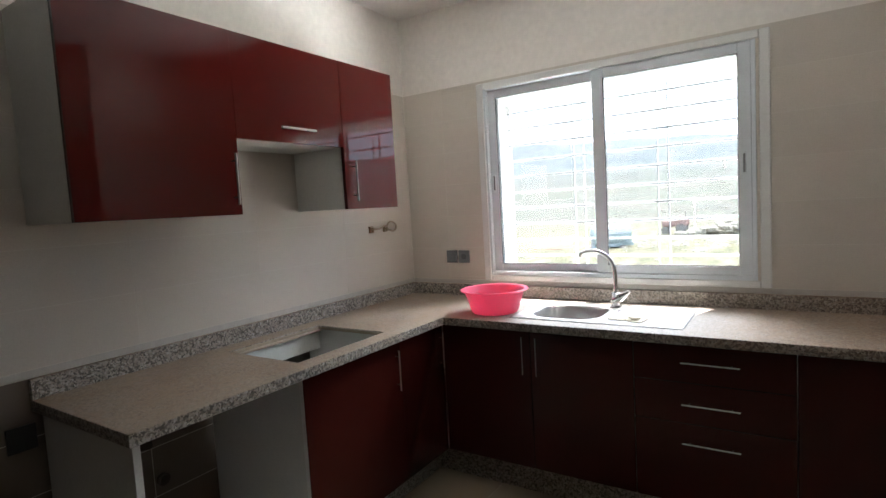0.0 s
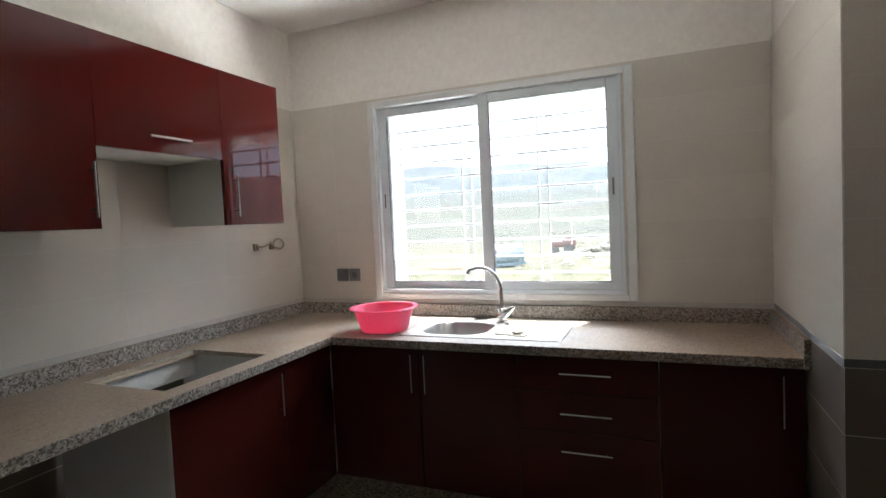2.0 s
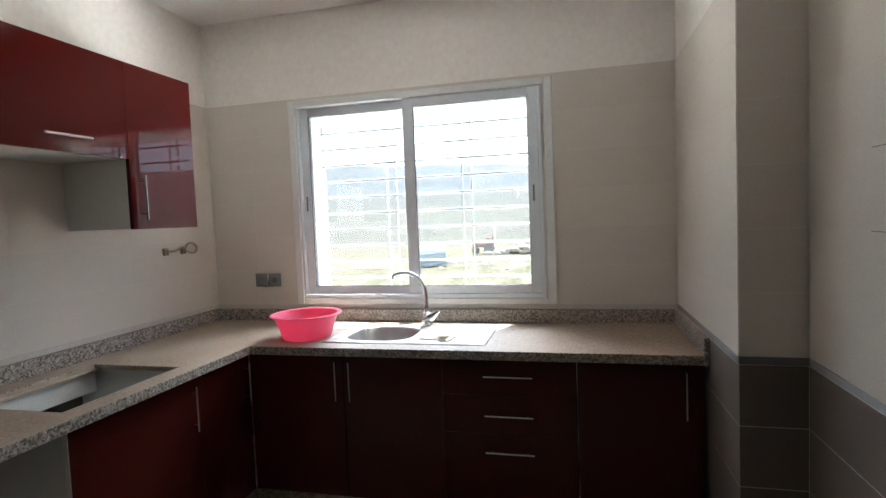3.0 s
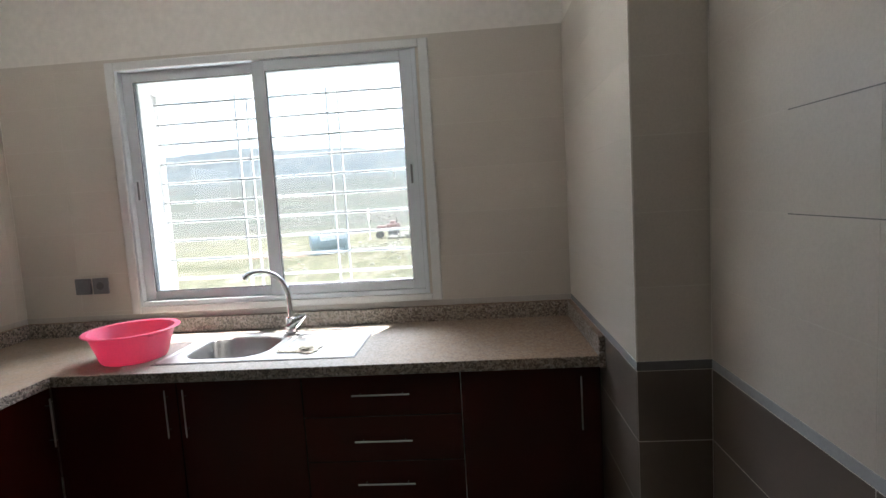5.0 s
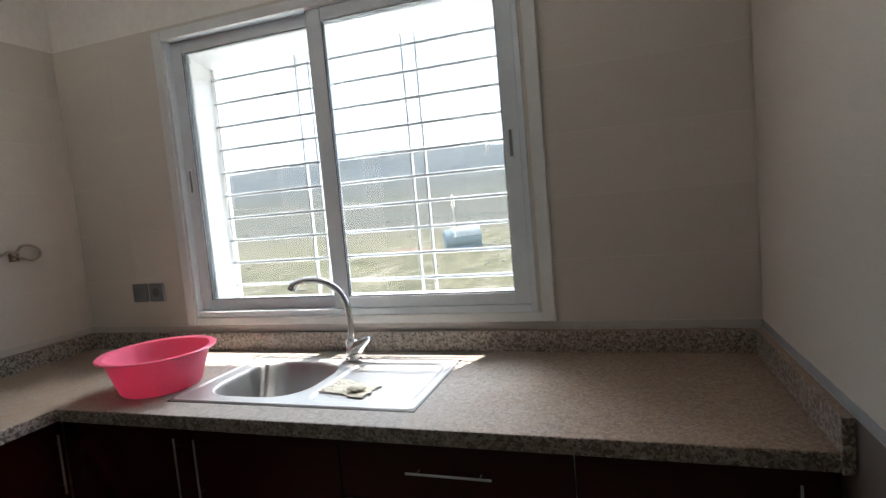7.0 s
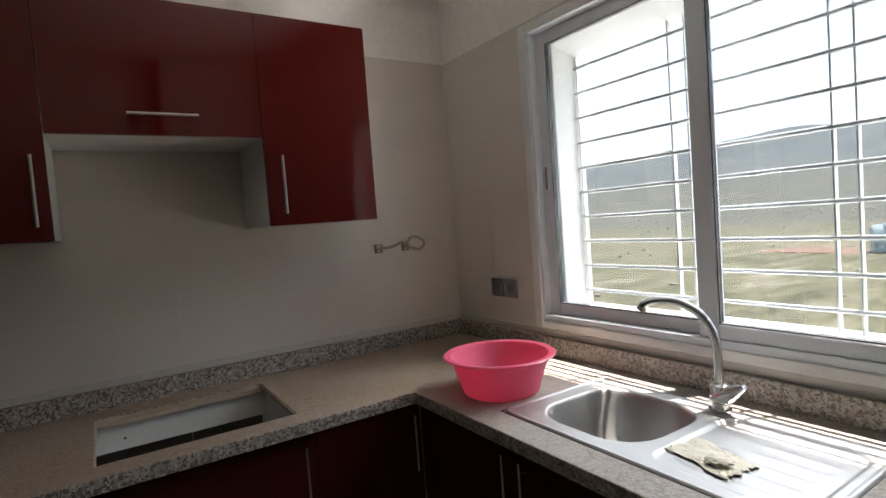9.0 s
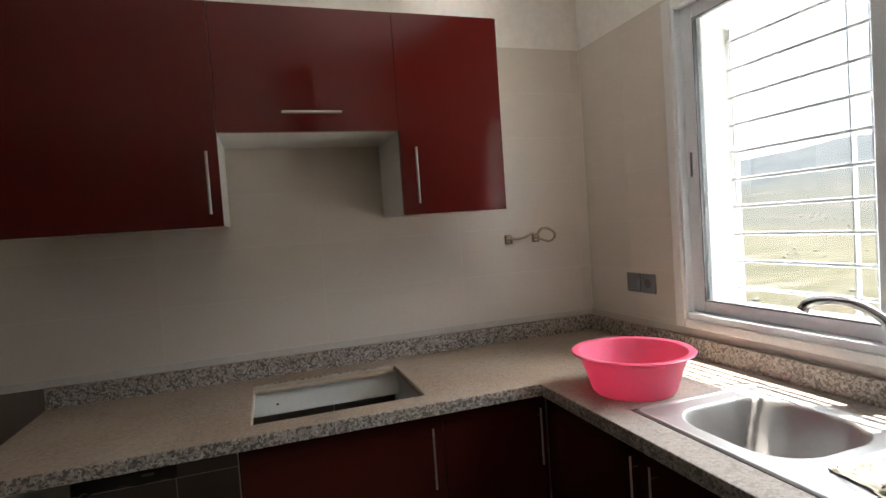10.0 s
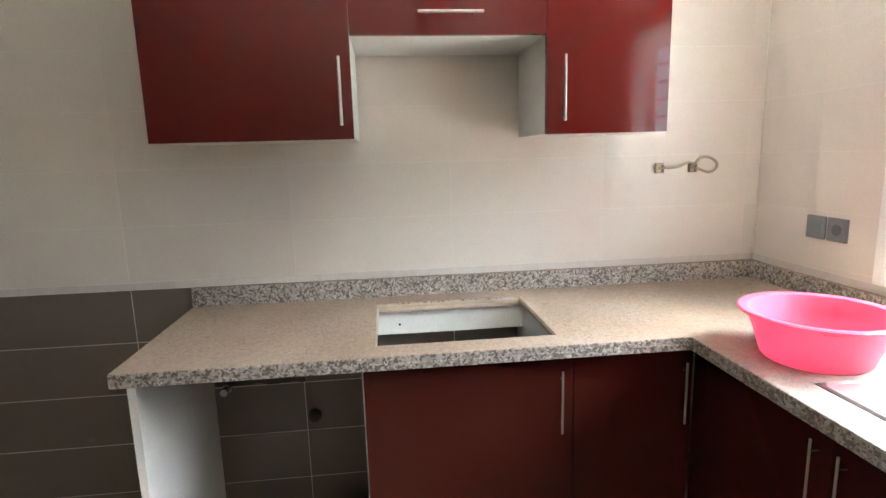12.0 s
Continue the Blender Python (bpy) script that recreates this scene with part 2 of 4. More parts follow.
BRASS = mottled("old_brass", (0.38, 0.30, 0.18), (0.2, 0.16, 0.1), 0.4, 40.0, 0.0, metal=0.8)
BAND_BROWN = mottled("dark_band_brown", (0.05, 0.045, 0.04), (0.09, 0.08, 0.07), 0.95, 30.0, 0.6, 120.0)
CLOTH = mottled("dirty_cloth", (0.66, 0.615, 0.50), (0.57, 0.52, 0.41), 0.95, 25.0, 0.25, 150.0)

PINK = mottled("pink_plastic", (0.83, 0.19, 0.31), (0.80, 0.18, 0.29), 0.32, 5.0, 0.0)
PINK.node_tree.nodes["Principled BSDF"].inputs["Subsurface Weight"].default_value = 0.35
PINK.node_tree.nodes["Principled BSDF"].inputs["Subsurface Radius"].default_value = (0.02, 0.006, 0.008)

_nt = PINK.node_tree
_thin, _both = _nt.nodes.new("ShaderNodeBsdfTranslucent"), _nt.nodes.new("ShaderNodeMixShader")
_thin.inputs[0].default_value, _both.inputs[0].default_value = (0.90, 0.25, 0.36, 1), 0.42
_nt.links.new(_nt.nodes["Principled BSDF"].outputs[0], _both.inputs[1])
_nt.links.new(_thin.outputs[0], _both.inputs[2])
_nt.links.new(_both.outputs[0], _nt.nodes["Material Output"].inputs[0])

GLASS = bpy.data.materials.new("window_glass")
GLASS.use_nodes = True
gn = GLASS.node_tree
gn.nodes.clear()
g_out, g_mix = gn.nodes.new("ShaderNodeOutputMaterial"), gn.nodes.new("ShaderNodeMixShader")
g_clear, g_gloss, g_fres = gn.nodes.new("ShaderNodeBsdfTransparent"), gn.nodes.new("ShaderNodeBsdfGlossy"), gn.nodes.new("ShaderNodeLayerWeight")
g_pow, g_add = gn.nodes.new("ShaderNodeMath"), gn.nodes.new("ShaderNodeMath")
g_pow.operation, g_add.operation, g_add.use_clamp = "POWER", "MULTIPLY_ADD", True
g_pow.inputs[1].default_value, g_add.inputs[1].default_value, g_add.inputs[2].default_value = 5.0, 0.9, 0.035
g_clear.inputs[0].default_value = (0.455, 0.47, 0.48, 1)
g_gloss.inputs["Roughness"].default_value = 0.03
gn.links.new(g_fres.outputs["Facing"], g_pow.inputs[0])
gn.links.new(g_pow.outputs[0], g_add.inputs[0])
gn.links.new(g_add.outputs[0], g_mix.inputs[0])
gn.links.new(g_clear.outputs[0], g_mix.inputs[1])
gn.links.new(g_gloss.outputs[0], g_mix.inputs[2])
gn.links.new(g_mix.outputs[0], g_out.inputs[0])


# ---- mesh helpers ----
def box_into(bm, lo, hi, bevel=0.0, segments=1):
    lo, hi = Vector(lo), Vector(hi)
    made = bmesh.ops.create_cube(bm, size=1.0, matrix=Matrix.Translation((lo + hi) / 2) @ Matrix.Diagonal((*(hi - lo), 1)))
    if bevel:
        edges = {e for v in made["verts"] for e in v.link_edges}
        bmesh.ops.bevel(bm, geom=list(edges), offset=bevel, segments=segments, affect="EDGES", profile=0.5)
    return bm


def boxes(*pairs, bevel=0.0, segments=1):
    bm = bmesh.new()
    for lo, hi in pairs:
        box_into(bm, lo, hi, bevel, segments)
    return bm


def rod_into(bm, a, b, r, sides=12, r2=None):
    a, b = Vector(a), Vector(b)
    m = Matrix.Translation((a + b) / 2) @ (b - a).to_track_quat("Z", "Y").to_matrix().to_4x4()
    bmesh.ops.create_cone(bm, cap_ends=True, segments=sides, radius1=r, radius2=r if r2 is None else r2, depth=(b - a).length, matrix=m)
    return bm


def tube_into(bm, pts, radii, sides=12):
    """A tube along points, with one radius a point."""
    pts = [Vector(p) for p in pts]
    rings, up = [], Vector((0.13, 0.31, 0.94))
    for i, p in enumerate(pts):
        d = (pts[min(i + 1, len(pts) - 1)] - pts[max(i - 1, 0)]).normalized()
        side = d.cross(up).normalized() if i == 0 else (side - d * side.dot(d)).normalized()
        other = d.cross(side)
        rings.append([bm.verts.new(p + (side * math.cos(k * math.tau / sides) + other * math.sin(k * math.tau / sides)) * radii[i]) for k in range(sides)])
    for a, b in zip(rings, rings[1:]):
        for k in range(sides):
            bm.faces.new((a[k], a[(k + 1) % sides], b[(k + 1) % sides], b[k]))
    bm.faces.new(rings[0][::-1]), bm.faces.new(rings[-1])
    return bm


def smooth_path(pts, n=8):
    """Points along a smooth line through pts."""
    pts = [Vector(p) for p in pts]
    ext = [pts[0] * 2 - pts[1]] + pts + [pts[-1] * 2 - pts[-2]]
    out = []
    for i in range(1, len(ext) - 2):
        a, b, c, d = ext[i - 1:i + 3]
        for k in range(n):
            t = k / n
            out.append(0.5 * (2 * b + (c - a) * t + (2 * a - 5 * b + 4 * c - d) * t * t + (3 * b - a - 3 * c + d) * t ** 3))
    return out + [pts[-1]]


def mesh_of(name, bm, mat, smooth=False):
    bmesh.ops.recalc_face_normals(bm, faces=bm.faces)
    me = bpy.data.meshes.new(name)
    bm.to_mesh(me)
    bm.free()
    me.materials.append(mat)
    if smooth:
        me.shade_smooth()
        me.set_sharp_from_angle(angle=radians(40))
    return me


def part(name, bm, mat, parent, label="", smooth=False):
    ob = new(name, mesh_of(name, bm, mat, smooth))
    ob.parent = parent
    return tagged(ob, label)


def thing(name, label, category, at=(0, 0, 0), group=""):
    ob = new(name)
    ob.location = at
    return tagged(ob, label, category, group)


def structure(name, bm, mat, label="", smooth=False):
    return tagged(new(name, mesh_of(name, bm, mat, smooth)), label, kind="structure")


def local(points, at):
    return [tuple(Vector(p) - Vector(at)) for p in points]


# ---- measures of the room ----
X_COL, Y_COL, X_EAST, Y_BACK, CEIL = 2.70, -1.03, 2.902, -6.6, 2.72
Y_END = -3.3                                               # tiled kitchen ends here; beyond, unseen dark surfaces are added to cut bounce
FLOOR, ROW, BASE = 0.015, 0.2033, 0.167                                               # height of a tile course
WIN_X0, WIN_X1, WIN_Z0, WIN_Z1 = 0.61, 2.03, 1.028, 2.172    # hole for the frame
T = 0.008                                                  # tile thickness
OUT = 0.21                                                 # outer face of the window wall

# ---- structure ----
structure("floor_slab", boxes(((-0.3, Y_BACK - 0.2, -0.15), (X_EAST + 0.2, OUT, FLOOR - 0.002))), GROUT, "cement bed under the floor tiles")
structure("ceiling", boxes(((-0.2, Y_END, CEIL), (X_EAST + 0.2, OUT, CEIL + 0.15))), CEILING_PAINT, "plain matt white painted ceiling")
structure("dark_rear_ceiling", boxes(((-0.2, Y_BACK - 0.2, CEIL), (X_EAST + 0.2, Y_END, CEIL + 0.15))), DARK_ABSORBER, "unseen dark ceiling added behind the kitchen to absorb light")
wall_west = structure("wall_west", boxes(((-0.2, Y_END, -0.1), (-T, OUT, CEIL))), WHITE_PAINT, "white painted wall tiled to head height")
wall_north = structure("wall_north", boxes(
    ((-T, T, -0.1), (WIN_X0, OUT, CEIL)), ((WIN_X1, T, -0.1), (X_EAST + 0.2, OUT, CEIL)),
    ((WIN_X0, T, -0.1), (WIN_X1, OUT, WIN_Z0)), ((WIN_X0, T, WIN_Z1), (WIN_X1, OUT, CEIL))), WHITE_PAINT, "white painted window wall tiled to head height")
wall_east = structure("wall_east", boxes(((X_EAST + T, Y_END, -0.1), (X_EAST + 0.2, T, CEIL))), WHITE_PAINT, "white painted side wall tiled to head height")
column = structure("wall_column", boxes(((X_COL + T, Y_COL + T, -0.1), (X_EAST + T, T, CEIL))), WHITE_PAINT, "boxed-out corner column, tiled like the walls")
wall_south = structure("wall_south", boxes(((-0.2, Y_BACK - 0.2, -0.1), (X_EAST + 0.2, Y_BACK, CEIL)), ((-0.2, Y_BACK, -0.1), (-T, Y_END, CEIL)), ((X_EAST + T, Y_BACK, -0.1), (X_EAST + 0.2, Y_END, CEIL))), DARK_ABSORBER, "unseen dark walls added behind the kitchen to absorb light")

# outer reveal of the window: jambs, head and sill in white render
REV_X0, REV_X1, REV_Z0, REV_Z1 = 0.672, 1.985, 1.075, 2.068
reveal = boxes(
    ((WIN_X0, 0.062, WIN_Z0), (REV_X0, OUT + 0.01, WIN_Z1)), ((REV_X1, 0.062, WIN_Z0), (WIN_X1, OUT + 0.01, WIN_Z1)),
    ((REV_X0, 0.062, WIN_Z0), (REV_X1, OUT + 0.03, REV_Z0)), bevel=0.003)
head = box_into(bmesh.new(), (REV_X0, 0.062, REV_Z1), (REV_X1, OUT + 0.01, WIN_Z1))
for v in head.verts:                                       # the soffit falls a little towards the outside
    if v.co.z < WIN_Z1 - 0.01 and v.co.y < 0.1:
        v.co.z = 2.118
structure("window_reveal", reveal, RENDER_WHITE, "rough white rendered window reveal")
structure("window_head", head, RENDER_WHITE, "white rendered sloping soffit over the window")

# ---- window ----
window = new("window_1")
tagged(window, "white aluminium two-pane sliding window above the sink", "window", kind="structure")


def frame_bm(x0, x1, z0, z1, y0, y1, w, bevel=0.002, segments=1):
    """Four bars round an opening; w: widths at left, right, bottom, top."""
    l, r, b, t = w
    return boxes(((x0, y0, z0), (x0 + l, y1, z1)), ((x1 - r, y0, z0), (x1, y1, z1)),
                 ((x0 + l, y0 + 0.0007, z0), (x1 - r, y1, z0 + b)), ((x0 + l, y0 + 0.0007, z1 - t), (x1 - r, y1, z1)), bevel=bevel, segments=segments)


part("casing", frame_bm(0.562, 2.098, 1.000, 2.205, -0.013, 0.001, (0.045, 0.045, 0.034, 0.04), 0.0055, 3), CASING_WHITE, window, "flat white aluminium cover strip")
part("window_frame", frame_bm(0.600, 2.040, 1.018, 2.180, -0.006, 0.060, (0.020, 0.020, 0.040, 0.018)), ALU_WHITE, window)
part("track", boxes(((0.62, 0.010, 1.052), (2.02, 0.013, 1.0585)), ((0.62, 0.034, 1.052), (2.02, 0.037, 1.0585))), ALU_WHITE, window)


def sash(name, x0, x1, y0, y1, w):
    s = part(name, frame_bm(x0, x1, 1.058, 2.163, y0, y1, w, 0.003), ALU_WHITE, window)
    l, r, b, t = w
    gx0, gx1, gz0, gz1, ym = x0 + l, x1 - r, 1.058 + b, 2.163 - t, (y0 + y1) / 2
    part("gasket", frame_bm(gx0 - 0.001, gx1 + 0.001, gz0 - 0.001, gz1 + 0.001, ym - 0.008, ym + 0.008, (0.004,) * 4, 0.0), GASKET, s, "thin dark glazing seal")
    pane = part("pane", boxes(((gx0, ym - 0.002, gz0), (gx1, ym + 0.002, gz1))), GLASS, s, "clear slightly dusty glass pane")
    pane.visible_shadow = False
    return s


sash_out = sash("sliding_sash", 0.612, 1.325, 0.024, 0.044, (0.060, 0.055, 0.044, 0.049))
sash_in = sash("sliding_sash", 1.268, 2.021, 0.001, 0.022, (0.062, 0.056, 0.044, 0.049))


def recess(x, y, z, parent):
    bm = boxes(((x - 0.009, y - 0.002, z - 0.052), (x + 0.009, y + 0.001, z + 0.052)), bevel=0.002)
    p = part("pull_recess", bm, ALU_WHITE, parent)
    part("recess_grip", boxes(((x - 0.005, y - 0.0035, z - 0.044), (x + 0.005, y - 0.002, z + 0.044)), bevel=0.0015), SOCKET_GREY, parent, "dark slot of the sash pull")


recess(1.989, 0.001, 1.60, sash_in)
recess(0.643, 0.024, 1.60, sash_out)

# ---- window grille ----
grille = thing("window_grille", "white painted steel bar grille outside the sliding window", "window grille", (1.33, 0.185, 1.1))
at = (1.33, 0.185, 1.1)


for k in range(10):
    z = 1.138 + 0.0993 * k
    part("horizontal_bar", rod_into(bmesh.new(), *local(((REV_X0 - 0.01, 0.182, z), (REV_X1 + 0.01, 0.182, z)), at), 0.0068, 12), BAR_PAINT, grille, smooth=True)
for x in (1.092, 1.152, 1.562, 1.618, REV_X0 + 0.012, REV_X1 - 0.012):      # upright flats, set edge-on
    lo, hi = local(((x - 0.0028, 0.180, REV_Z0 - 0.01), (x + 0.0028, 0.201, REV_Z1 + 0.01)), at)
    part("vertical_bar", boxes((lo, hi), bevel=0.0008), BAR_PAINT, grille)

# ---- granite worktop ----
HOB = (0.119, 0.558, -1.55, -1.02)
SINK = (0.990, 1.790, -0.555, -0.120)
Z0, Z1 = 0.86, 0.90
CUT = (1.02, 1.76, -0.53, -0.145)
worktop = thing("worktop", "dusty speckled granite L-shaped worktop with a square hob cut-out", "countertop", (0.65, -0.65, Z0))


def rough_edge(bm, amount=0.0012):
    """Chipped, slightly wavy outline."""
    for v in bm.verts:
        v.co += Vector(noise.noise_vector(v.co * 60)) * amount
    return bm


def plan_slab(outline, holes, z0, z1, bevel=0.004):
    """A slab on a grid of cells of the outline, less the holes (rectangles: x0, x1, y0, y1)."""
    xs = sorted({v for r in outline + holes for v in r[:2]})
    ys = sorted({v for r in outline + holes for v in r[2:]})
    bm = bmesh.new()
    verts = {}

    def vert(x, y, z):
        if (x, y, z) not in verts:
            verts[x, y, z] = bm.verts.new((x, y, z))
        return verts[x, y, z]

    def inside(i, j):
        if not (0 <= i < len(xs) - 1 and 0 <= j < len(ys) - 1):
            return False
        x, y = (xs[i] + xs[i + 1]) / 2, (ys[j] + ys[j + 1]) / 2
        hit = lambda r: r[0] < x < r[1] and r[2] < y < r[3]
        return any(hit(r) for r in outline) and not any(hit(r) for r in holes)

    for i in range(len(xs) - 1):
        for j in range(len(ys) - 1):
            if not inside(i, j):
                continue
            a, b, c, d = xs[i], xs[i + 1], ys[j], ys[j + 1]
            bm.faces.new([vert(a, c, z1), vert(b, c, z1), vert(b, d, z1), vert(a, d, z1)])
            bm.faces.new([vert(a, d, z0), vert(b, d, z0), vert(b, c, z0), vert(a, c, z0)])
            for (di, dj, p, q) in ((-1, 0, (a, d), (a, c)), (1, 0, (b, c), (b, d)), (0, -1, (a, c), (b, c)), (0, 1, (b, d), (a, d))):
                if not inside(i + di, j + dj):
                    bm.faces.new([vert(*p, z0), vert(*q, z0), vert(*q, z1), vert(*p, z1)])
    bmesh.ops.recalc_face_normals(bm, faces=bm.faces)
    rims = [e for e in bm.edges if len(e.link_faces) == 2 and e.calc_face_angle() > 1.0 and max(v.co.z for v in e.verts) > z1 - 0.001]
    bmesh.ops.bevel(bm, geom=rims, offset=bevel, segments=2, affect="EDGES", profile=0.6)
    return bm


off = Vector((0.65, -0.65, Z0))
slab = plan_slab([(0.0, 0.65, -2.235, 0.0), (0.65, X_COL, -0.65, 0.0)], [HOB, CUT], 0.88, Z1)
bmesh.ops.translate(slab, vec=-off, verts=slab.verts)
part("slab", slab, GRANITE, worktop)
part("edge_strip", boxes(*((tuple(Vector(lo) - off), tuple(Vector(hi) - off)) for lo, hi in (
    ((0.612, -2.235, Z0), (0.65, -0.6505, 0.88)), ((0.612, -0.6495, Z0), (X_COL, -0.612, 0.88)), ((0.0, -2.235, Z0), (0.6115, -2.20, 0.88)))), bevel=0.0015), GRANITE, worktop, "thickened granite front edge")
for lo, hi in (((0.0, -2.235, Z1), (0.022, -0.022, 0.972)), ((0.0, -0.022, Z1), (X_COL, 0.0, 0.972)), ((X_COL - 0.022, -0.66, Z1 - 0.04), (X_COL, -0.022, 0.972))):
    part("upstand", boxes((tuple(Vector(lo) - off), tuple(Vector(hi) - off)), bevel=0.003, segments=2), GRANITE, worktop)
part("packing_strip", boxes((tuple(Vector((0.103, -1.568, 0.866)) - off), tuple(Vector((0.122, -1.004, 0.8795)) - off)), bevel=0.002), BOARD_EDGE, worktop, "rough bare wooden strip under the cut-out")

LINING = mottled("mortar_lining", (0.50, 0.43, 0.34), (0.36, 0.27, 0.19), 0.9, 14.0, 0.5, 60.0)
for lo, hi in (((HOB[0], HOB[2] + 0.004, 0.8805), (HOB[0] + 0.003, HOB[3] - 0.004, 0.8945)), ((HOB[0] + 0.003, HOB[3] - 0.003, 0.8805), (HOB[1] - 0.003, HOB[3], 0.8945)), ((HOB[0] + 0.003, HOB[2], 0.8805), (HOB[1] - 0.003, HOB[2] + 0.003, 0.8945))):
    liner = boxes((tuple(Vector(lo) - off), tuple(Vector(hi) - off)))
    bmesh.ops.subdivide_edges(liner, edges=[e for e in liner.edges if e.calc_length() > 0.1], cuts=30)
    part("cut_lining", rough_edge(liner, 0.0016), LINING, worktop, "uneven tan mortar on the cut edge")


# ---- handles ----
def bar_handle(parent, a, b, out, r=0.0048, feet=0.024):
    """A round bar handle from a to b on two feet; out: the way from the door."""
    a, b, out = Vector(a), Vector(b), Vector(out)
    d = (b - a).normalized()
    for p in (a + d * 0.028, b - d * 0.028):
        part("handle_foot", rod_into(bmesh.new(), p - out * feet, p - out * r * 0.9, r * 0.6, 10), FOOT_SHADED, parent, "steel handle foot coloured dark as if in shade", smooth=True)
    return part("handle", rod_into(bmesh.new(), a, b, r, 14), HANDLE_STEEL, parent, "slim steel bar handle", smooth=True)


# ---- base cabinets ----
def carcass(c, P, pieces):
    for word, lo, hi in pieces:
        part(word, boxes(P(lo, hi)), WHITE_BOARD, c, "white laminated board")


def base_west(name, y0, y1, label, hand_y):
    """A base cabinet on the hob wall; its door faces +x."""
    o = Vector((0.3, (y0 + y1) / 2, 0))
    c = thing(name, label, "kitchen cabinet", o, "base cabinets")
    P = lambda lo, hi: (tuple(Vector(lo) - o), tuple(Vector(hi) - o))
    carcass(c, P, (("side_panel", (0.02, y0, BASE), (0.60, y0 + 0.018, 0.878)), ("side_panel", (0.02, y1 - 0.018, BASE), (0.60, y1, 0.878)),
                   ("bottom_panel", (0.02, y0 + 0.018, BASE), (0.60, y1 - 0.018, BASE + 0.018)), ("back_rail", (0.086, y0 + 0.018, 0.775), (0.102, y1 - 0.018, 0.878)),
                   ("front_rail", (0.56, y0 + 0.018, 0.837), (0.60, y1 - 0.018, 0.855))))
    part("edge_band", boxes(P((0.6002, y0, BASE), (0.6165, y0 + 0.003, 0.855))), EDGE_BAND, c, "thin white edge band")
    d = part("door", boxes(P((0.602, y0 + 0.0035, BASE + 0.005), (0.620, y1 - 0.0015, 0.852)), bevel=0.001), RED_DOOR, c)
    bar_handle(d, Vector((0.643, hand_y, 0.628)) - o, Vector((0.643, hand_y, 0.818)) - o, (1, 0, 0), 0.0034)
    return c


def base_north(name, x0, x1, label, fronts):
    """A base cabinet on the window wall; fronts: (x0, x1, z0, z1, handle ends)."""
    o = Vector(((x0 + x1) / 2, -0.3, 0))
    c = thing(name, label, "kitchen cabinet", o, "base cabinets")
    P = lambda lo, hi: (tuple(Vector(lo) - o), tuple(Vector(hi) - o))
    carcass(c, P, (("side_panel", (x0, -0.60, BASE), (x0 + 0.018, -0.02, 0.855)), ("side_panel", (x1 - 0.018, -0.60, BASE), (x1, -0.02, 0.855)),
                   ("bottom_panel", (x0 + 0.018, -0.60, BASE), (x1 - 0.018, -0.02, BASE + 0.018)), ("back_panel", (x0 + 0.018, -0.028, BASE + 0.018), (x1 - 0.018, -0.02, 0.70))))
    for fx0, fx1, z0, z1, ha, hb in fronts:
        d = part("door" if z1 - z0 > 0.6 else "drawer_front", boxes(P((fx0 + 0.0015, -0.620, z0 + 0.0015), (fx1 - 0.0015, -0.602, z1 - 0.0015)), bevel=0.001), RED_DOOR, c)
        bar_handle(d, Vector((ha[0], -0.643, ha[1])) - o, Vector((hb[0], -0.643, hb[1])) - o, (0, -1, 0), 0.0028, 0.022)
    return c


base_west("base_cabinet", -1.590, -0.985, "dark red base cabinet with one door under the hob cut-out", -1.025)
corner_o = Vector((0.3, -0.8, 0))
corner = thing("corner_cabinet", "dark red narrow corner base cabinet with one door", "kitchen cabinet", corner_o, "base cabinets")
PC = lambda lo, hi: (tuple(Vector(lo) - corner_o), tuple(Vector(hi) - corner_o))
carcass(corner, PC, (("side_panel", (0.02, -0.985, BASE), (0.60, -0.967, 0.855)), ("bottom_panel", (0.02, -0.967, BASE), (0.60, -0.05, BASE + 0.018)), ("front_panel", (0.582, -0.967, BASE + 0.018), (0.600, -0.640, 0.855))))
cd = part("door", boxes(PC((0.602, -0.9835, BASE + 0.005), (0.620, -0.622, 0.852)), bevel=0.001), RED_DOOR, corner)
bar_handle(cd, Vector((0.643, -0.652, 0.628)) - corner_o, Vector((0.643, -0.652, 0.818)) - corner_o, (1, 0, 0), 0.0034)
base_north("sink_cabinet", 0.624, 1.600, "very dark red sink cabinet with two doors", [
    (0.624, 1.120, BASE + 0.005, 0.852, (1.086, 0.645), (1.086, 0.828)), (1.120, 1.600, BASE + 0.005, 0.852, (1.156, 0.645), (1.156, 0.828))])
base_north("drawer_cabinet", 1.600, 2.190, "very dark red cabinet with three drawers", [
    (1.600, 2.190, 0.695, 0.852, (1.792, 0.783), (2.004, 0.783)), (1.600, 2.190, 0.522, 0.695, (1.792, 0.608), (2.004, 0.608)),
    (1.600, 2.190, BASE + 0.005, 0.522, (1.792, 0.443), (2.004, 0.443))])
base_north("base_cabinet", 2.190, 2.690, "very dark red base cabinet with one door beside the column", [
    (2.190, 2.690, BASE + 0.005, 0.852, (2.617, 0.630), (2.617, 0.826))])

end_panel = thing("end_panel", "white laminated upright board carrying the open worktop end", "end panel", (0.31, -2.200, FLOOR))
part("board", boxes(((-0.29, -0.011, 0.0), (0.298, 0.011, 0.858 - FLOOR)), bevel=0.001), WHITE_BOARD, end_panel)
part("edge_band", boxes(((0.2985, -0.011, 0.0), (0.300, 0.011, 0.858 - FLOOR))), EDGE_BAND, end_panel, "bright white front edge band")
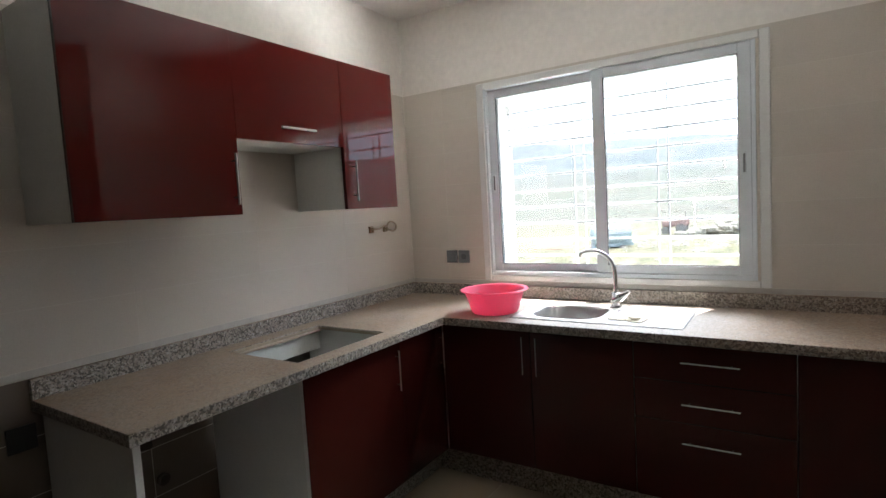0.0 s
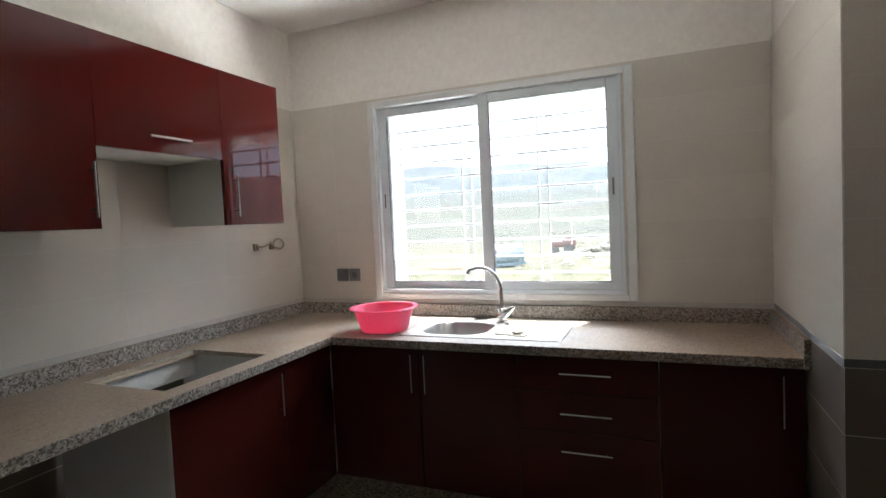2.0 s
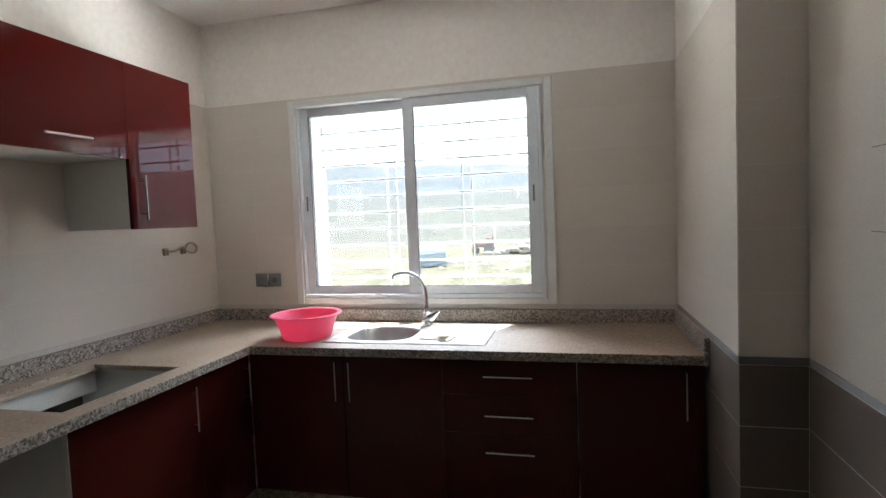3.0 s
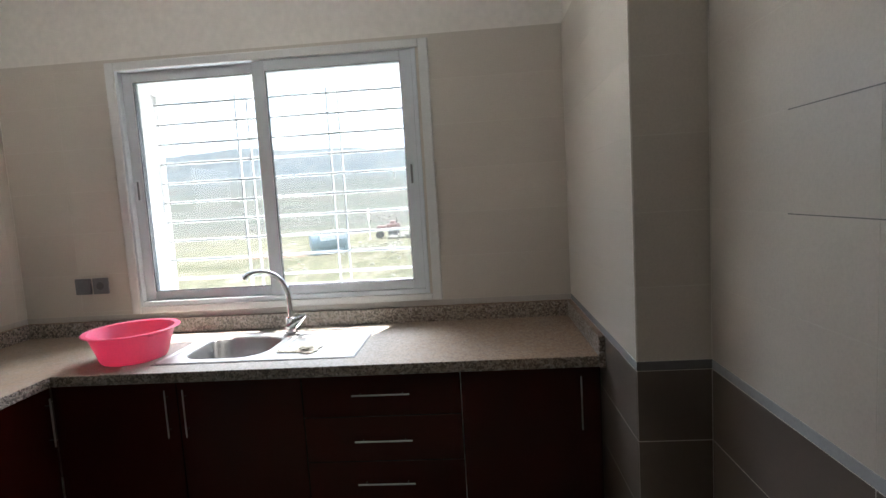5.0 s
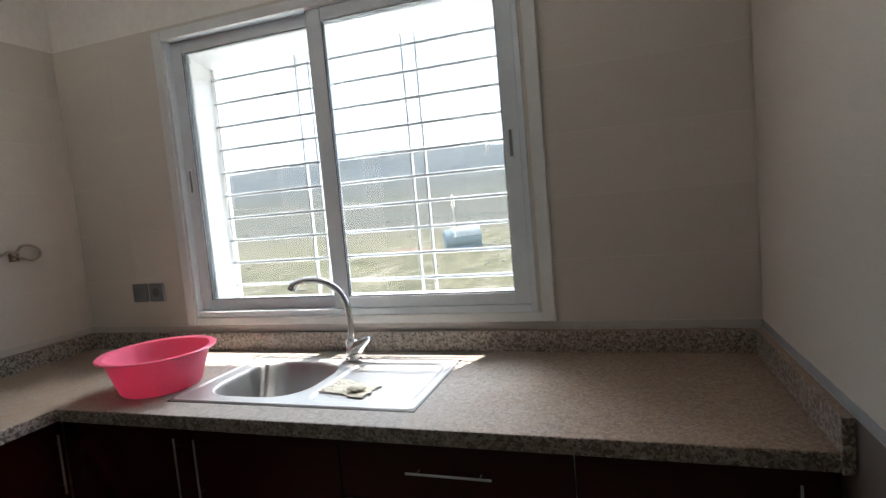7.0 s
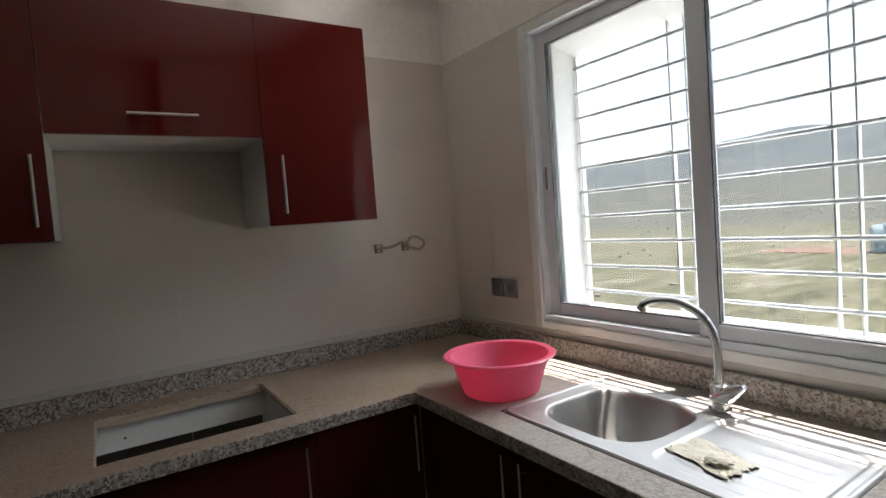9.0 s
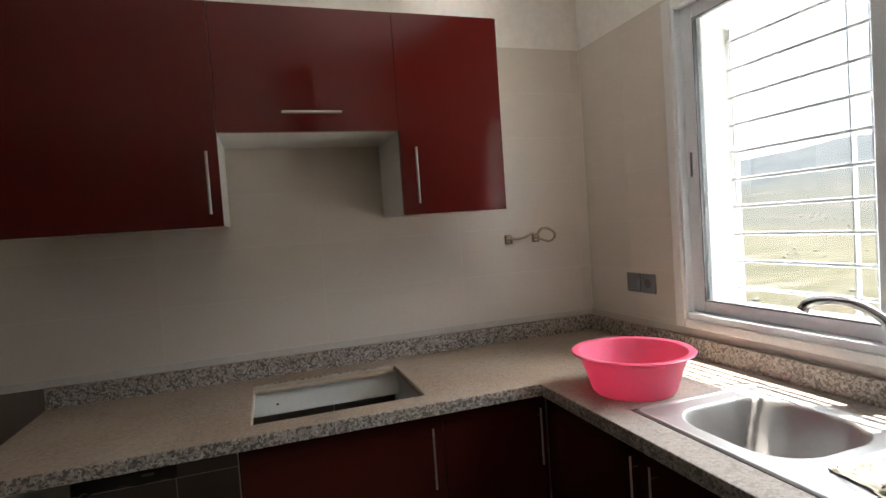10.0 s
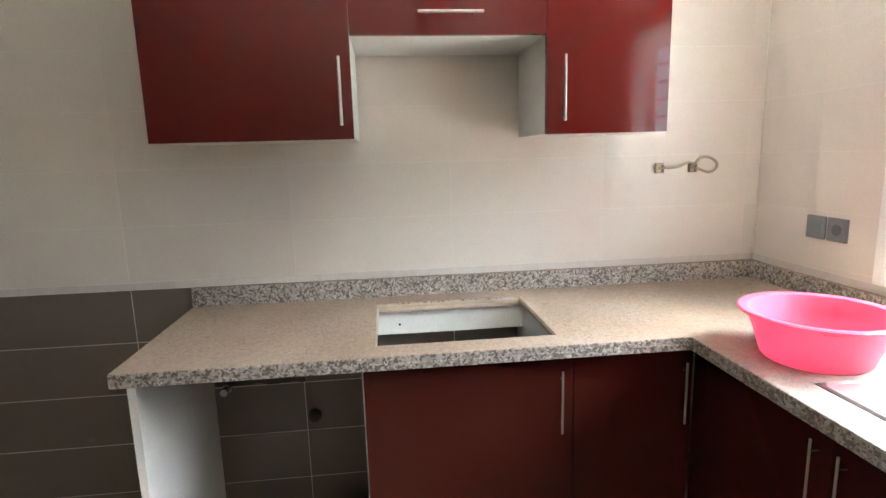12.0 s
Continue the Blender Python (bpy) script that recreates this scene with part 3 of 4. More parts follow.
part("foot", boxes(((-0.27, -0.008, -0.0), (0.28, 0.016, 0.075)), bevel=0.002), GRANITE_CLEAN, end_panel, "grey granite skirting along the inner foot")
structure("plinth", boxes(((0.495, -1.575, 0.0), (0.515, -0.550, BASE - 0.002)), ((0.495, -0.550, 0.0), (2.692, -0.530, BASE - 0.002)), bevel=0.002), GRANITE_CLEAN, "speckled granite kickboard under the cabinets")


# ---- wall cabinets ----
def wall_cabinet(name, y0, y1, z0, z1, label, ha, hb, ajar=0.0):
    o = Vector((0.17, (y0 + y1) / 2, z0))
    c = thing(name, label, "kitchen cabinet", o, "wall cabinets")
    P = lambda lo, hi: (tuple(Vector(lo) - o), tuple(Vector(hi) - o))
    x0 = 0.001
    carcass(c, P, (("side_panel", (x0, y0, z0), (0.333, y0 + 0.018, z1)), ("side_panel", (x0, y1 - 0.018, z0), (0.333, y1, z1)), ("bottom_panel", (x0, y0 + 0.018, z0), (0.333, y1 - 0.018, z0 + 0.018)),
                   ("top_panel", (x0, y0 + 0.018, z1 - 0.018), (0.333, y1 - 0.018, z1)), ("back_panel", (x0, y0 + 0.018, z0 + 0.018), (x0 + 0.006, y1 - 0.018, z1 - 0.018))))
    leaf = boxes(P((0.335, y0 + 0.0002, z0 - 0.002), (0.353, y1 - 0.0002, z1)))
    bmesh.ops.subdivide_edges(leaf, edges=[e for e in leaf.edges if abs(e.verts[0].co.z - e.verts[1].co.z) > 0.1], cuts=12, use_grid_fill=True)
    for v in leaf.verts:                                                   # the doors are very slightly hollow; one hangs a little ajar
        t = v.co.z / (z1 - z0)
        v.co.x += 0.004 * max(0, v.co.z) + 0.003 * (z1 - z0) ** 2 * ((2 * t - 1) ** 2 - 1) + ajar * ((y1 if ajar > 0 else y0) - o.y - v.co.y)
    d = part("door", leaf, RED_GLOSS, c, "high-gloss dark red door", smooth=True)
    bar_handle(d, Vector((0.385, *ha)) - o, Vector((0.385, *hb)) - o, (1, 0, 0), 0.0048, 0.031)


wall_cabinet("wall_cabinet", -2.186, -1.589, 1.490, 2.200, "wide glossy dark red wall cabinet with one door", (-1.622, 1.527), (-1.622, 1.724))
wall_cabinet("hood_cabinet", -1.588, -0.990, 1.790, 2.200, "short glossy red wall cabinet above the empty hood gap", (-1.385, 1.846), (-1.190, 1.846))
wall_cabinet("wall_cabinet", -0.989, -0.590, 1.490, 2.200, "narrow glossy red wall cabinet beside the window", (-0.940, 1.527), (-0.940, 1.724), ajar=0.0)

# ---- sink ----
sink = thing("sink", "brushed steel inset sink with one bowl and ribbed drainer", "kitchen sink", (1.39, -0.3375, 0.9))


def smoothstep(a, b, v):
    t = np.clip((v - a) / (b - a), 0, 1)
    return t * t * (3 - 2 * t)


def rounded_distance(x, y, x0, x1, y0, y1, r):
    """Distance to a rectangle with round corners; negative inside."""
    cx, cy, hx, hy = (x0 + x1) / 2, (y0 + y1) / 2, (x1 - x0) / 2 - r, (y1 - y0) / 2 - r
    dx, dy = np.abs(x - cx) - hx, np.abs(y - cy) - hy
    return np.hypot(np.maximum(dx, 0), np.maximum(dy, 0)) + np.minimum(np.maximum(dx, dy), 0) - r


def sink_height(x, y):
    edge = rounded_distance(x, y, SINK[0], SINK[1], SINK[2], SINK[3], 0.03)
    z = 0.0055 * smoothstep(0.0, -0.004, edge) - 0.003 * smoothstep(-0.006, -0.016, edge)
    bowl = rounded_distance(x, y, 1.055, 1.400, -0.500, -0.172, 0.11)
    z -= 0.150 * smoothstep(0.002, -0.050, bowl) ** 0.75
    drain = np.hypot(x - 1.228, y + 0.336)
    z -= 0.006 * smoothstep(0.048, 0.036, drain)
    tray = rounded_distance(x, y, 1.435, 1.762, -0.512, -0.165, 0.05)
    z -= 0.007 * smoothstep(0.0, -0.012, tray)
    ribs = np.sin((y + 0.5) / 0.052 * math.pi) ** 4 * smoothstep(-0.03, -0.05, tray) * smoothstep(1.56, 1.60, x)
    z += 0.0022 * ribs
    ring = np.abs(np.hypot(x - 1.525, y + 0.40) - 0.065)
    z += 0.0025 * smoothstep(0.008, 0.0, ring)
    return z


def height_sheet(xs, ys, fn, origin):
    bm = bmesh.new()
    gx, gy = np.meshgrid(xs, ys)
    gz = fn(gx, gy)
    rows = [[bm.verts.new((gx[j, i] - origin[0], gy[j, i] - origin[1], gz[j, i] - origin[2])) for i in range(len(xs))] for j in range(len(ys))]
    for a, b in zip(rows, rows[1:]):
        for i in range(len(xs) - 1):
            bm.faces.new((a[i], a[i + 1], b[i + 1], b[i]))
    return bm


bowl_mesh = height_sheet(np.linspace(SINK[0], SINK[1], 200), np.linspace(SINK[2], SINK[3], 112), lambda x, y: 0.9 + sink_height(x, y), (1.39, -0.3375, 0.9))
bowl = new("basin", bpy.data.meshes.new("basin"))
bowl_mesh.to_mesh(bowl.data), bowl_mesh.free()
bowl.data.materials.append(STEEL), bowl.data.shade_smooth()
bowl.parent = sink
rim = [((x0, y0, 0.9), (x1, y1, 0.9012)) for x0, x1, y0, y1 in ((0.9875, 0.9898, -0.5575, -0.1175), (1.7902, 1.7925, -0.5575, -0.1175), (0.9898, 1.7902, -0.5575, -0.5552), (0.9898, 1.7902, -0.1198, -0.1175))]
part("seal", boxes(*((tuple(Vector(a) - sink.location), tuple(Vector(b) - sink.location)) for a, b in rim)), GASKET, sink, "thin dark sealing line round the sink")
drain_at = (1.228 - 1.39, -0.336 + 0.3375, -0.150)
part("drain", rod_into(rod_into(bmesh.new(), (drain_at[0], drain_at[1], -0.156), (drain_at[0], drain_at[1], -0.151), 0.033, 24), (drain_at[0], drain_at[1], -0.151), (drain_at[0], drain_at[1], -0.147), 0.012, 16), CHROME, sink, "round steel drain strainer", smooth=True)

# ---- tap ----
tap_at = Vector((1.405, -0.142, 0.903))
tap = thing("tap", "chrome single-lever mixer tap with a high curved spout", "tap", tap_at)
part("tap_body", tube_into(bmesh.new(), [(0, 0, 0), (0, 0, 0.006), (0, 0, 0.008), (0, 0, 0.05), (0, 0, 0.07), (0, 0, 0.075)], [0.028, 0.028, 0.022, 0.023, 0.024, 0.018], 24), CHROME, tap, smooth=True)
spout = smooth_path([(0, 0, 0.06), (0.0, 0.0, 0.14), (-0.004, -0.005, 0.20), (-0.028, -0.022, 0.258), (-0.070, -0.052, 0.292), (-0.112, -0.083, 0.300), (-0.140, -0.103, 0.290), (-0.150, -0.110, 0.272)], 6)
part("spout", tube_into(bmesh.new(), spout, [0.0115] * (len(spout) - 3) + [0.013, 0.0135, 0.0135], 16), CHROME, tap, smooth=True)
part("lever", tube_into(bmesh.new(), [(-0.022, 0.004, 0.022), (-0.004, 0.0, 0.034), (0.028, -0.006, 0.052), (0.054, -0.012, 0.069), (0.076, -0.018, 0.084)], [0.014, 0.026, 0.022, 0.014, 0.007], 14), CHROME, tap, smooth=True)

# ---- wash basin of pink plastic ----
pail = thing("washbasin", "bright pink round plastic basin standing on the worktop beside the sink", "plastic basin", (0.845, -0.435, 0.9005))
pail.scale = (0.93, 0.93, 0.935)


def lathe(profile, sides=64):
    bm = bmesh.new()
    rings = [[bm.verts.new((r * math.cos(k * math.tau / sides), r * math.sin(k * math.tau / sides), z)) if r > 1e-5 else None for k in range(sides)] for r, z in profile]
    centre = {i: bm.verts.new((0, 0, profile[i][1])) for i, ring in enumerate(rings) if ring[0] is None}
    for i, (a, b) in enumerate(zip(rings, rings[1:])):
        for k in range(sides):
            n = (k + 1) % sides
            if i in centre:
                bm.faces.new((centre[i], b[k], b[n]))
            elif i + 1 in centre:
                bm.faces.new((a[k], a[n], centre[i + 1]))
            else:
                bm.faces.new((a[k], a[n], b[n], b[k]))
    return bm


part("tub", lathe([(0, 0.004), (0.118, 0.004), (0.120, 0.0), (0.126, 0.0), (0.133, 0.008), (0.150, 0.062), (0.168, 0.112), (0.171, 0.124), (0.190, 0.129), (0.1935, 0.127), (0.195, 0.130), (0.191, 0.1335),
                   (0.170, 0.131), (0.166, 0.122), (0.163, 0.110), (0.145, 0.062), (0.128, 0.012), (0.120, 0.008), (0, 0.008)]), PINK, pail, smooth=True)
for turn in (-24, 156):
    arc = [math.radians(turn + a) for a in range(-14, 15, 2)]
    part("grip", tube_into(bmesh.new(), [(0.1915 * math.cos(a), 0.1915 * math.sin(a), 0.1225) for a in arc], [0.002] + [0.0042] * (len(arc) - 2) + [0.002], 8), PINK, pail, "moulded finger grip under the rim", smooth=True)

# ---- cloth on the drainer ----
cloth = bmesh.new()
bmesh.ops.create_grid(cloth, x_segments=36, y_segments=28, size=0.5)
for v in cloth.verts:
    x, y = v.co.x, v.co.y
    n1, n2 = noise.noise(Vector((x * 5, y * 5, 3))), noise.noise(Vector((x * 13, y * 13, 8)))
    edge = max(abs(x), abs(y)) * 2
    v.co = Vector((x * 0.165 * (1 + 0.25 * n1) + 0.01 * n2, y * 0.105 * (1 + 0.3 * noise.noise(Vector((x * 3, y * 3, 20)))), 0.002 + 0.004 * max(0, 1 - edge) ** 0.6 * (0.7 + n1) + 0.0045 * abs(n2)))
bmesh.ops.solidify(cloth, geom=cloth.faces[:], thickness=0.0015)
rag = tagged(new("cloth", mesh_of("cloth", cloth, CLOTH, True)), "crumpled dirty cream cloth lying on the sink drainer", "cleaning cloth")
rag.matrix_world = pose(1.528, -0.402, 0.898, 0, 0, -12)
crumb = bmesh.new()
bmesh.ops.create_icosphere(crumb, subdivisions=3, radius=0.5)
for v in crumb.verts:
    v.co = Vector((v.co.x * 0.05, v.co.y * 0.034, v.co.z * 0.015)) * (1 + 0.5 * noise.noise(v.co * 5)) + Vector((0, 0, 0.010))
scrap = tagged(new("sponge_scrap", mesh_of("sponge_scrap", crumb, CLOTH, True)), "small torn cream sponge scrap lying against the cloth", "sponge")
scrap.matrix_world = pose(1.565, -0.430, 0.900, 0, 0, 30)

# ---- wall sockets ----
for n, x in enumerate((0.321, 0.412)):
    o = (x, -0.001, 1.148)
    s = thing("wall_socket" if n else "light_switch", "grey square wall socket on beige tiles" if n else "grey square flush switch on beige tiles", "socket" if n else "switch", o, "switch plates by the window")
    part("cover_plate", boxes(((-0.040, -0.009, -0.040), (0.040, 0.001, 0.040)), bevel=0.003, segments=2), SOCKET_GREY, s)
    if n:
        part("socket_well", rod_into(bmesh.new(), (0, -0.0105, 0), (0, -0.009, 0), 0.019, 24), SOCKET_DARK, s, "round dark socket well", smooth=True)
    else:
        part("rocker", boxes(((-0.028, -0.012, -0.028), (0.028, -0.009, 0.028)), bevel=0.002), SOCKET_GREY, s)
s = thing("wall_socket", "black square socket on dark tiles below the worktop end", "socket", (0.001, -2.272, 0.778))
part("cover_plate", boxes(((-0.001, -0.043, -0.043), (0.010, 0.043, 0.043)), bevel=0.003, segments=2), BLACK_PLASTIC, s)

# ---- capped water outlets with a loose cable ----
wires = thing("cable_outlets", "two small wall outlets joined by a looped cream cable", "cable outlet", (0.0, -0.35, 1.36))
for y in (-0.424, -0.287):
    part("outlet_box", boxes(((0.0, y + 0.35 - 0.014, -0.022), (0.014, y + 0.35 + 0.014, -0.016)), ((0.0, y + 0.35 - 0.014, 0.014), (0.014, y + 0.35 + 0.014, 0.018)),
                             ((0.0, y + 0.35 - 0.018, -0.022), (0.016, y + 0.35 - 0.012, 0.018)), ((0.0, y + 0.35 + 0.010, -0.022), (0.016, y + 0.35 + 0.014, 0.010)), ((0.0, y + 0.35 - 0.012, -0.008), (0.02, y + 0.35 + 0.010, 0.002)), bevel=0.0012), BRASS, wires, "tarnished metal outlet")
loop = smooth_path([(0.014, -0.070, 0.0), (0.026, -0.035, -0.001), (0.028, 0.0, 0.006), (0.024, 0.035, 0.018), (0.018, 0.060, 0.010), (0.024, 0.085, 0.036), (0.028, 0.118, 0.036), (0.026, 0.150, 0.015), (0.024, 0.150, -0.008), (0.022, 0.125, -0.022), (0.018, 0.095, -0.014), (0.012, 0.070, -0.004)], 8)
part("cable", tube_into(bmesh.new(), loop, [0.0058] * len(loop), 10), CABLE, wires, smooth=True)

# ---- pipes in the open bay ----
STUB = mottled("dusty_black_pipe", (0.05, 0.042, 0.035), (0.08, 0.068, 0.056), 0.7, 30.0, 0.1)
for y, z, r, word in ((-2.148, 0.565, 0.014, "capped chrome water outlet on the dark tiles of the open bay"), (-1.822, 0.425, 0.020, "round black drain stub on the dark tiles of the open bay")):
    bm = rod_into(rod_into(bmesh.new(), (0.0, 0, 0), (0.012, 0, 0), r * 1.3, 20), (0.012, 0, 0), (0.05 if r < 0.02 else 0.02, 0, 0), r, 20)
    tagged(new("pipe_outlet", mesh_of("pipe_outlet", bm, CHROME if r < 0.02 else STUB, True)), word, "pipe outlet").location = (0, y, z)

rail_hole = rod_into(bmesh.new(), (0.102, 0, 0), (0.1035, 0, 0), 0.0045, 12)
tagged(new("screw_hole", mesh_of("screw_hole", rail_hole, BLACK_PLASTIC)), "small dark screw hole in the white cabinet rail", "screw hole").location = (0, -1.472, 0.812)
# uneven dark band on the bay tiles, close below the worktop
patch = bmesh.new()
bmesh.ops.create_grid(patch, x_segments=24, y_segments=6, size=0.5)
for v in patch.verts:
    v.co = Vector((0.002 + 0.004 * abs(noise.noise(v.co * 20)), v.co.x * 0.34, v.co.y * 0.055 + 0.012 * noise.noise(Vector((v.co.x * 9, v.co.y, 2)))))
bmesh.ops.solidify(patch, geom=patch.faces[:], thickness=0.002)
tagged(new("dark_tile_band", mesh_of("dark_tile_band", patch, BAND_BROWN, True)), "dark rough band on the tiles under the worktop", "mortar").location = (0, -2.02, 0.602)
tagged(new("wall_clip", mesh_of("wall_clip", boxes(((0.004, -0.02, -0.004), (0.012, 0.02, 0.004)), bevel=0.0015), CABLE)), "small pale clip on the dark tiles", "clip").location = (0, -1.945, 0.603)

# ---- smears on the glass ----
SMEAR = bpy.data.materials.new("dried_smear")
SMEAR.use_nodes = True
sn = SMEAR.node_tree
sn.nodes["Principled BSDF"].inputs["Base Color"].default_value = (0.75, 0.75, 0.72, 1)
sn.nodes["Principled BSDF"].inputs["Roughness"].default_value = 0.9
sn.nodes["Principled BSDF"].inputs["Alpha"].default_value = 0.3
for x, z0, z1, w in ((1.768, 1.30, 1.45, 0.004), (1.768, 1.405, 1.445, 0.007), (1.905, 1.58, 1.62, 0.005)):
    tagged(new("glass_smear", mesh_of("glass_smear", boxes(((x - w, 0.0088, z0), (x + w, 0.0092, z1)), bevel=0.0), SMEAR)), "dried whitish smear on the window glass", "smear", "smears on the glass")

# ---- outdoors ----
GROUND_Z = -1.7


def ridge(s):
    return np.interp(s, [-2.6, -1.4, -0.9, -0.62, -0.44, -0.3, -0.16, 0.3, 0.6, 0.9, 1.5], [0.055, 0.078, 0.096, 0.108, 0.1146, 0.108, 0.100, 0.092, 0.112, 0.128, 0.12])


def land(x, y):
    s = (x - 2.2) / np.maximum(y + 1.8, 1)
    d = np.maximum(y, 1)
    full = 1.46 + 902 * ridge(s)
    z = GROUND_Z + (full - GROUND_Z) * np.interp(d, [0, 80, 130, 200, 320, 520, 900, 1300, 3000], [0, 0, 0.012, 0.045, 0.13, 0.38, 1.0, 0.75, 0.2])
    return z


rowsy = np.concatenate([np.linspace(-8, 20, 24), np.geomspace(21, 3000, 130)])
ground_bm = bmesh.new()
us = np.linspace(-2.6, 1.6, 150)
grid_rows = []
for y in rowsy:
    row = []
    for u in us:
        x = u * (abs(y) + 14)
        rough = 0.0 if y < 6 else (0.10 * noise.noise(Vector((x / 9, y / 9, 0))) + min(1, max(0, (y - 90) / 500)) * 9 * noise.fractal(Vector((x / 170, y / 170, 4)), 0.8, 2.0, 4))
        row.append(ground_bm.verts.new((x, y, float(land(np.array(x), np.array(y))) + rough)))
    grid_rows.append(row)
for a, b in zip(grid_rows, grid_rows[1:]):
    for i in range(len(us) - 1):
        ground_bm.faces.new((a[i], a[i + 1], b[i + 1], b[i]))

FIELD = material("rough_grassland", (0.2, 0.2, 0.1), 0.95)
g = FIELD.node_tree.nodes.new("ShaderNodeNewGeometry")
sx = FIELD.node_tree.nodes.new("ShaderNodeSeparateXYZ")
link(FIELD, g.outputs["Position"], sx.inputs[0])
near = ramp(FIELD, noise_at(FIELD, 0.7, 10.0, (1.3, 0.3, 1.0), 0.78), [(0.36, (0.085, 0.080, 0.034)), (0.46, (0.14, 0.127, 0.060)), (0.55, (0.21, 0.18, 0.105)), (0.66, (0.33, 0.29, 0.22))])
band = ramp(FIELD, noise_at(FIELD, 0.03, 10.0, (0.6, 0.9, 1.0), 0.7), [(0.38, (0.070, 0.078, 0.058)), (0.46, (0.145, 0.122, 0.090)), (0.53, (0.088, 0.096, 0.062)), (0.62, (0.20, 0.165, 0.125))])
# distance haze is put into these colours, paler and bluer than the slope
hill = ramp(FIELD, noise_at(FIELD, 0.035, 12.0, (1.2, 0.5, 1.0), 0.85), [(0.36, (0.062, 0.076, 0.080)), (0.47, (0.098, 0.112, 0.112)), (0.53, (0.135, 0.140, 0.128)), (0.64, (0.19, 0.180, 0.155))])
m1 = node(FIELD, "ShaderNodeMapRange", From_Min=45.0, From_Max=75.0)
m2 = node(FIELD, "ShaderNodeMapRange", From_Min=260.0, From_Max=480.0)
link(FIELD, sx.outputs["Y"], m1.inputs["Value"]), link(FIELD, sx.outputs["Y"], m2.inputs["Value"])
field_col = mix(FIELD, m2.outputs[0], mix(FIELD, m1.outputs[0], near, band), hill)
tufts = mix(FIELD, 0.5, ramp(FIELD, noise_at(FIELD, 2.6, 6.0, (1.2, 0.35, 1.0), 0.75), [(0.36, (0.45,) * 3), (0.62, (1.0,) * 3)]), ramp(FIELD, noise_at(FIELD, 0.11, 6.0, None, 0.75), [(0.38, (0.5,) * 3), (0.58, (1.0,) * 3)]), "MULTIPLY")
near_bounce = node(FIELD, "ShaderNodeMapRange", From_Min=7.0, From_Max=9.5)      # unseen ground by the house, paled to bounce light into the window
link(FIELD, sx.outputs["Y"], near_bounce.inputs["Value"])
bounce_col = ramp(FIELD, noise_at(FIELD, 0.8, 6.0), [(0.35, (0.46, 0.42, 0.35)), (0.65, (0.58, 0.545, 0.47))])
shade(FIELD, mix(FIELD, near_bounce.outputs[0], bounce_col, mix(FIELD, 0.8, field_col, tufts, "MULTIPLY")))
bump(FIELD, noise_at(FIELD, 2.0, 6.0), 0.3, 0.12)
ground = tagged(new("ground", mesh_of("ground", ground_bm, FIELD, True)), "open dry grassland rising to a long hill tinted bluish with haze", kind="structure")

STONE = mottled("pale_stone", (0.36, 0.33, 0.27), (0.24, 0.215, 0.17), 0.9, 3.0, 0.3, 30.0)
RED_EARTH = mottled("red_earth", (0.27, 0.16, 0.11), (0.21, 0.13, 0.09), 0.95, 1.5, 0.4, 20.0)


def lump(bm, c, size, seed):
    made = bmesh.ops.create_icosphere(bm, subdivisions=1, radius=1.0, matrix=Matrix.Identity(4))
    for v in made["verts"]:
        n = 1 + 0.35 * noise.noise(v.co * 1.3 + Vector((seed * 3.1, seed * 1.7, 0)))
        v.co = Vector(c) + Vector((v.co.x * size[0], v.co.y * size[1], v.co.z * size[2])) * n


rng = random.Random(7)
stones = bmesh.new()
for k in range(900):
    y = 9 + 105 * rng.random() ** 0.8
    x = 2.2 + (y + 2) * rng.uniform(-1.7, 0.15)
    r = rng.uniform(0.03, 0.09) * (1 + y / 60)
    lump(stones, (x, y, float(land(np.array(x), np.array(y))) + r * 0.2), (r * 1.4, r, r * 0.7), k)
for k in range(170):                                       # loose row of pale lumps at the slope's foot, standing in for sheep
    y = rng.gauss(92, 7)
    x = 2.2 + (y + 2) * rng.uniform(-1.3, 0.1)
    r = rng.uniform(0.10, 0.24)
    lump(stones, (x, y, float(land(np.array(x), np.array(y))) + r * 0.4), (r * 1.5, r, r * 0.9), k)
tagged(new("field_stones_and_lumps", mesh_of("field_stones_and_lumps", stones, STONE)), "pale stones and sheep-like lumps scattered over the grass", "stones", kind="stuff")
earth = bmesh.new()
for k in range(40):
    a = rng.uniform(-1, 1)
    lump(earth, (-11.2 + 2.3 * a, 31 + rng.uniform(-1, 1), GROUND_Z), (0.9, 0.7, 0.22 * (1.2 - abs(a))), k)
tagged(new("earth_heap", mesh_of("earth_heap", earth, RED_EARTH, True)), "low spread heap of reddish earth on the grass", "earth heap")

# ---- water tank trailer in the field ----
TYRE = mottled("dusty_tyre", (0.22, 0.21, 0.19), (0.17, 0.16, 0.145), 0.9, 6.0, 0.0)
TANK_WHITE = mottled("tank_white", (0.62, 0.65, 0.63), (0.52, 0.56, 0.55), 0.5, 2.0, 0.0)
TANK_BLUE = mottled("tank_blue", (0.24, 0.30, 0.31), (0.33, 0.37, 0.37), 0.6, 2.0, 0.0)
tank_at = Vector((-7.6, 31.1, GROUND_Z))
tank = thing("water_tank", "blue-grey water tank on wheels, its top under a pale sheet", "water tank", tank_at + Vector((0.3, 0, -0.25)))
tank.scale = (1.12, 1.12, 1.12)
tank.rotation_euler = (0, radians(-3), radians(28))
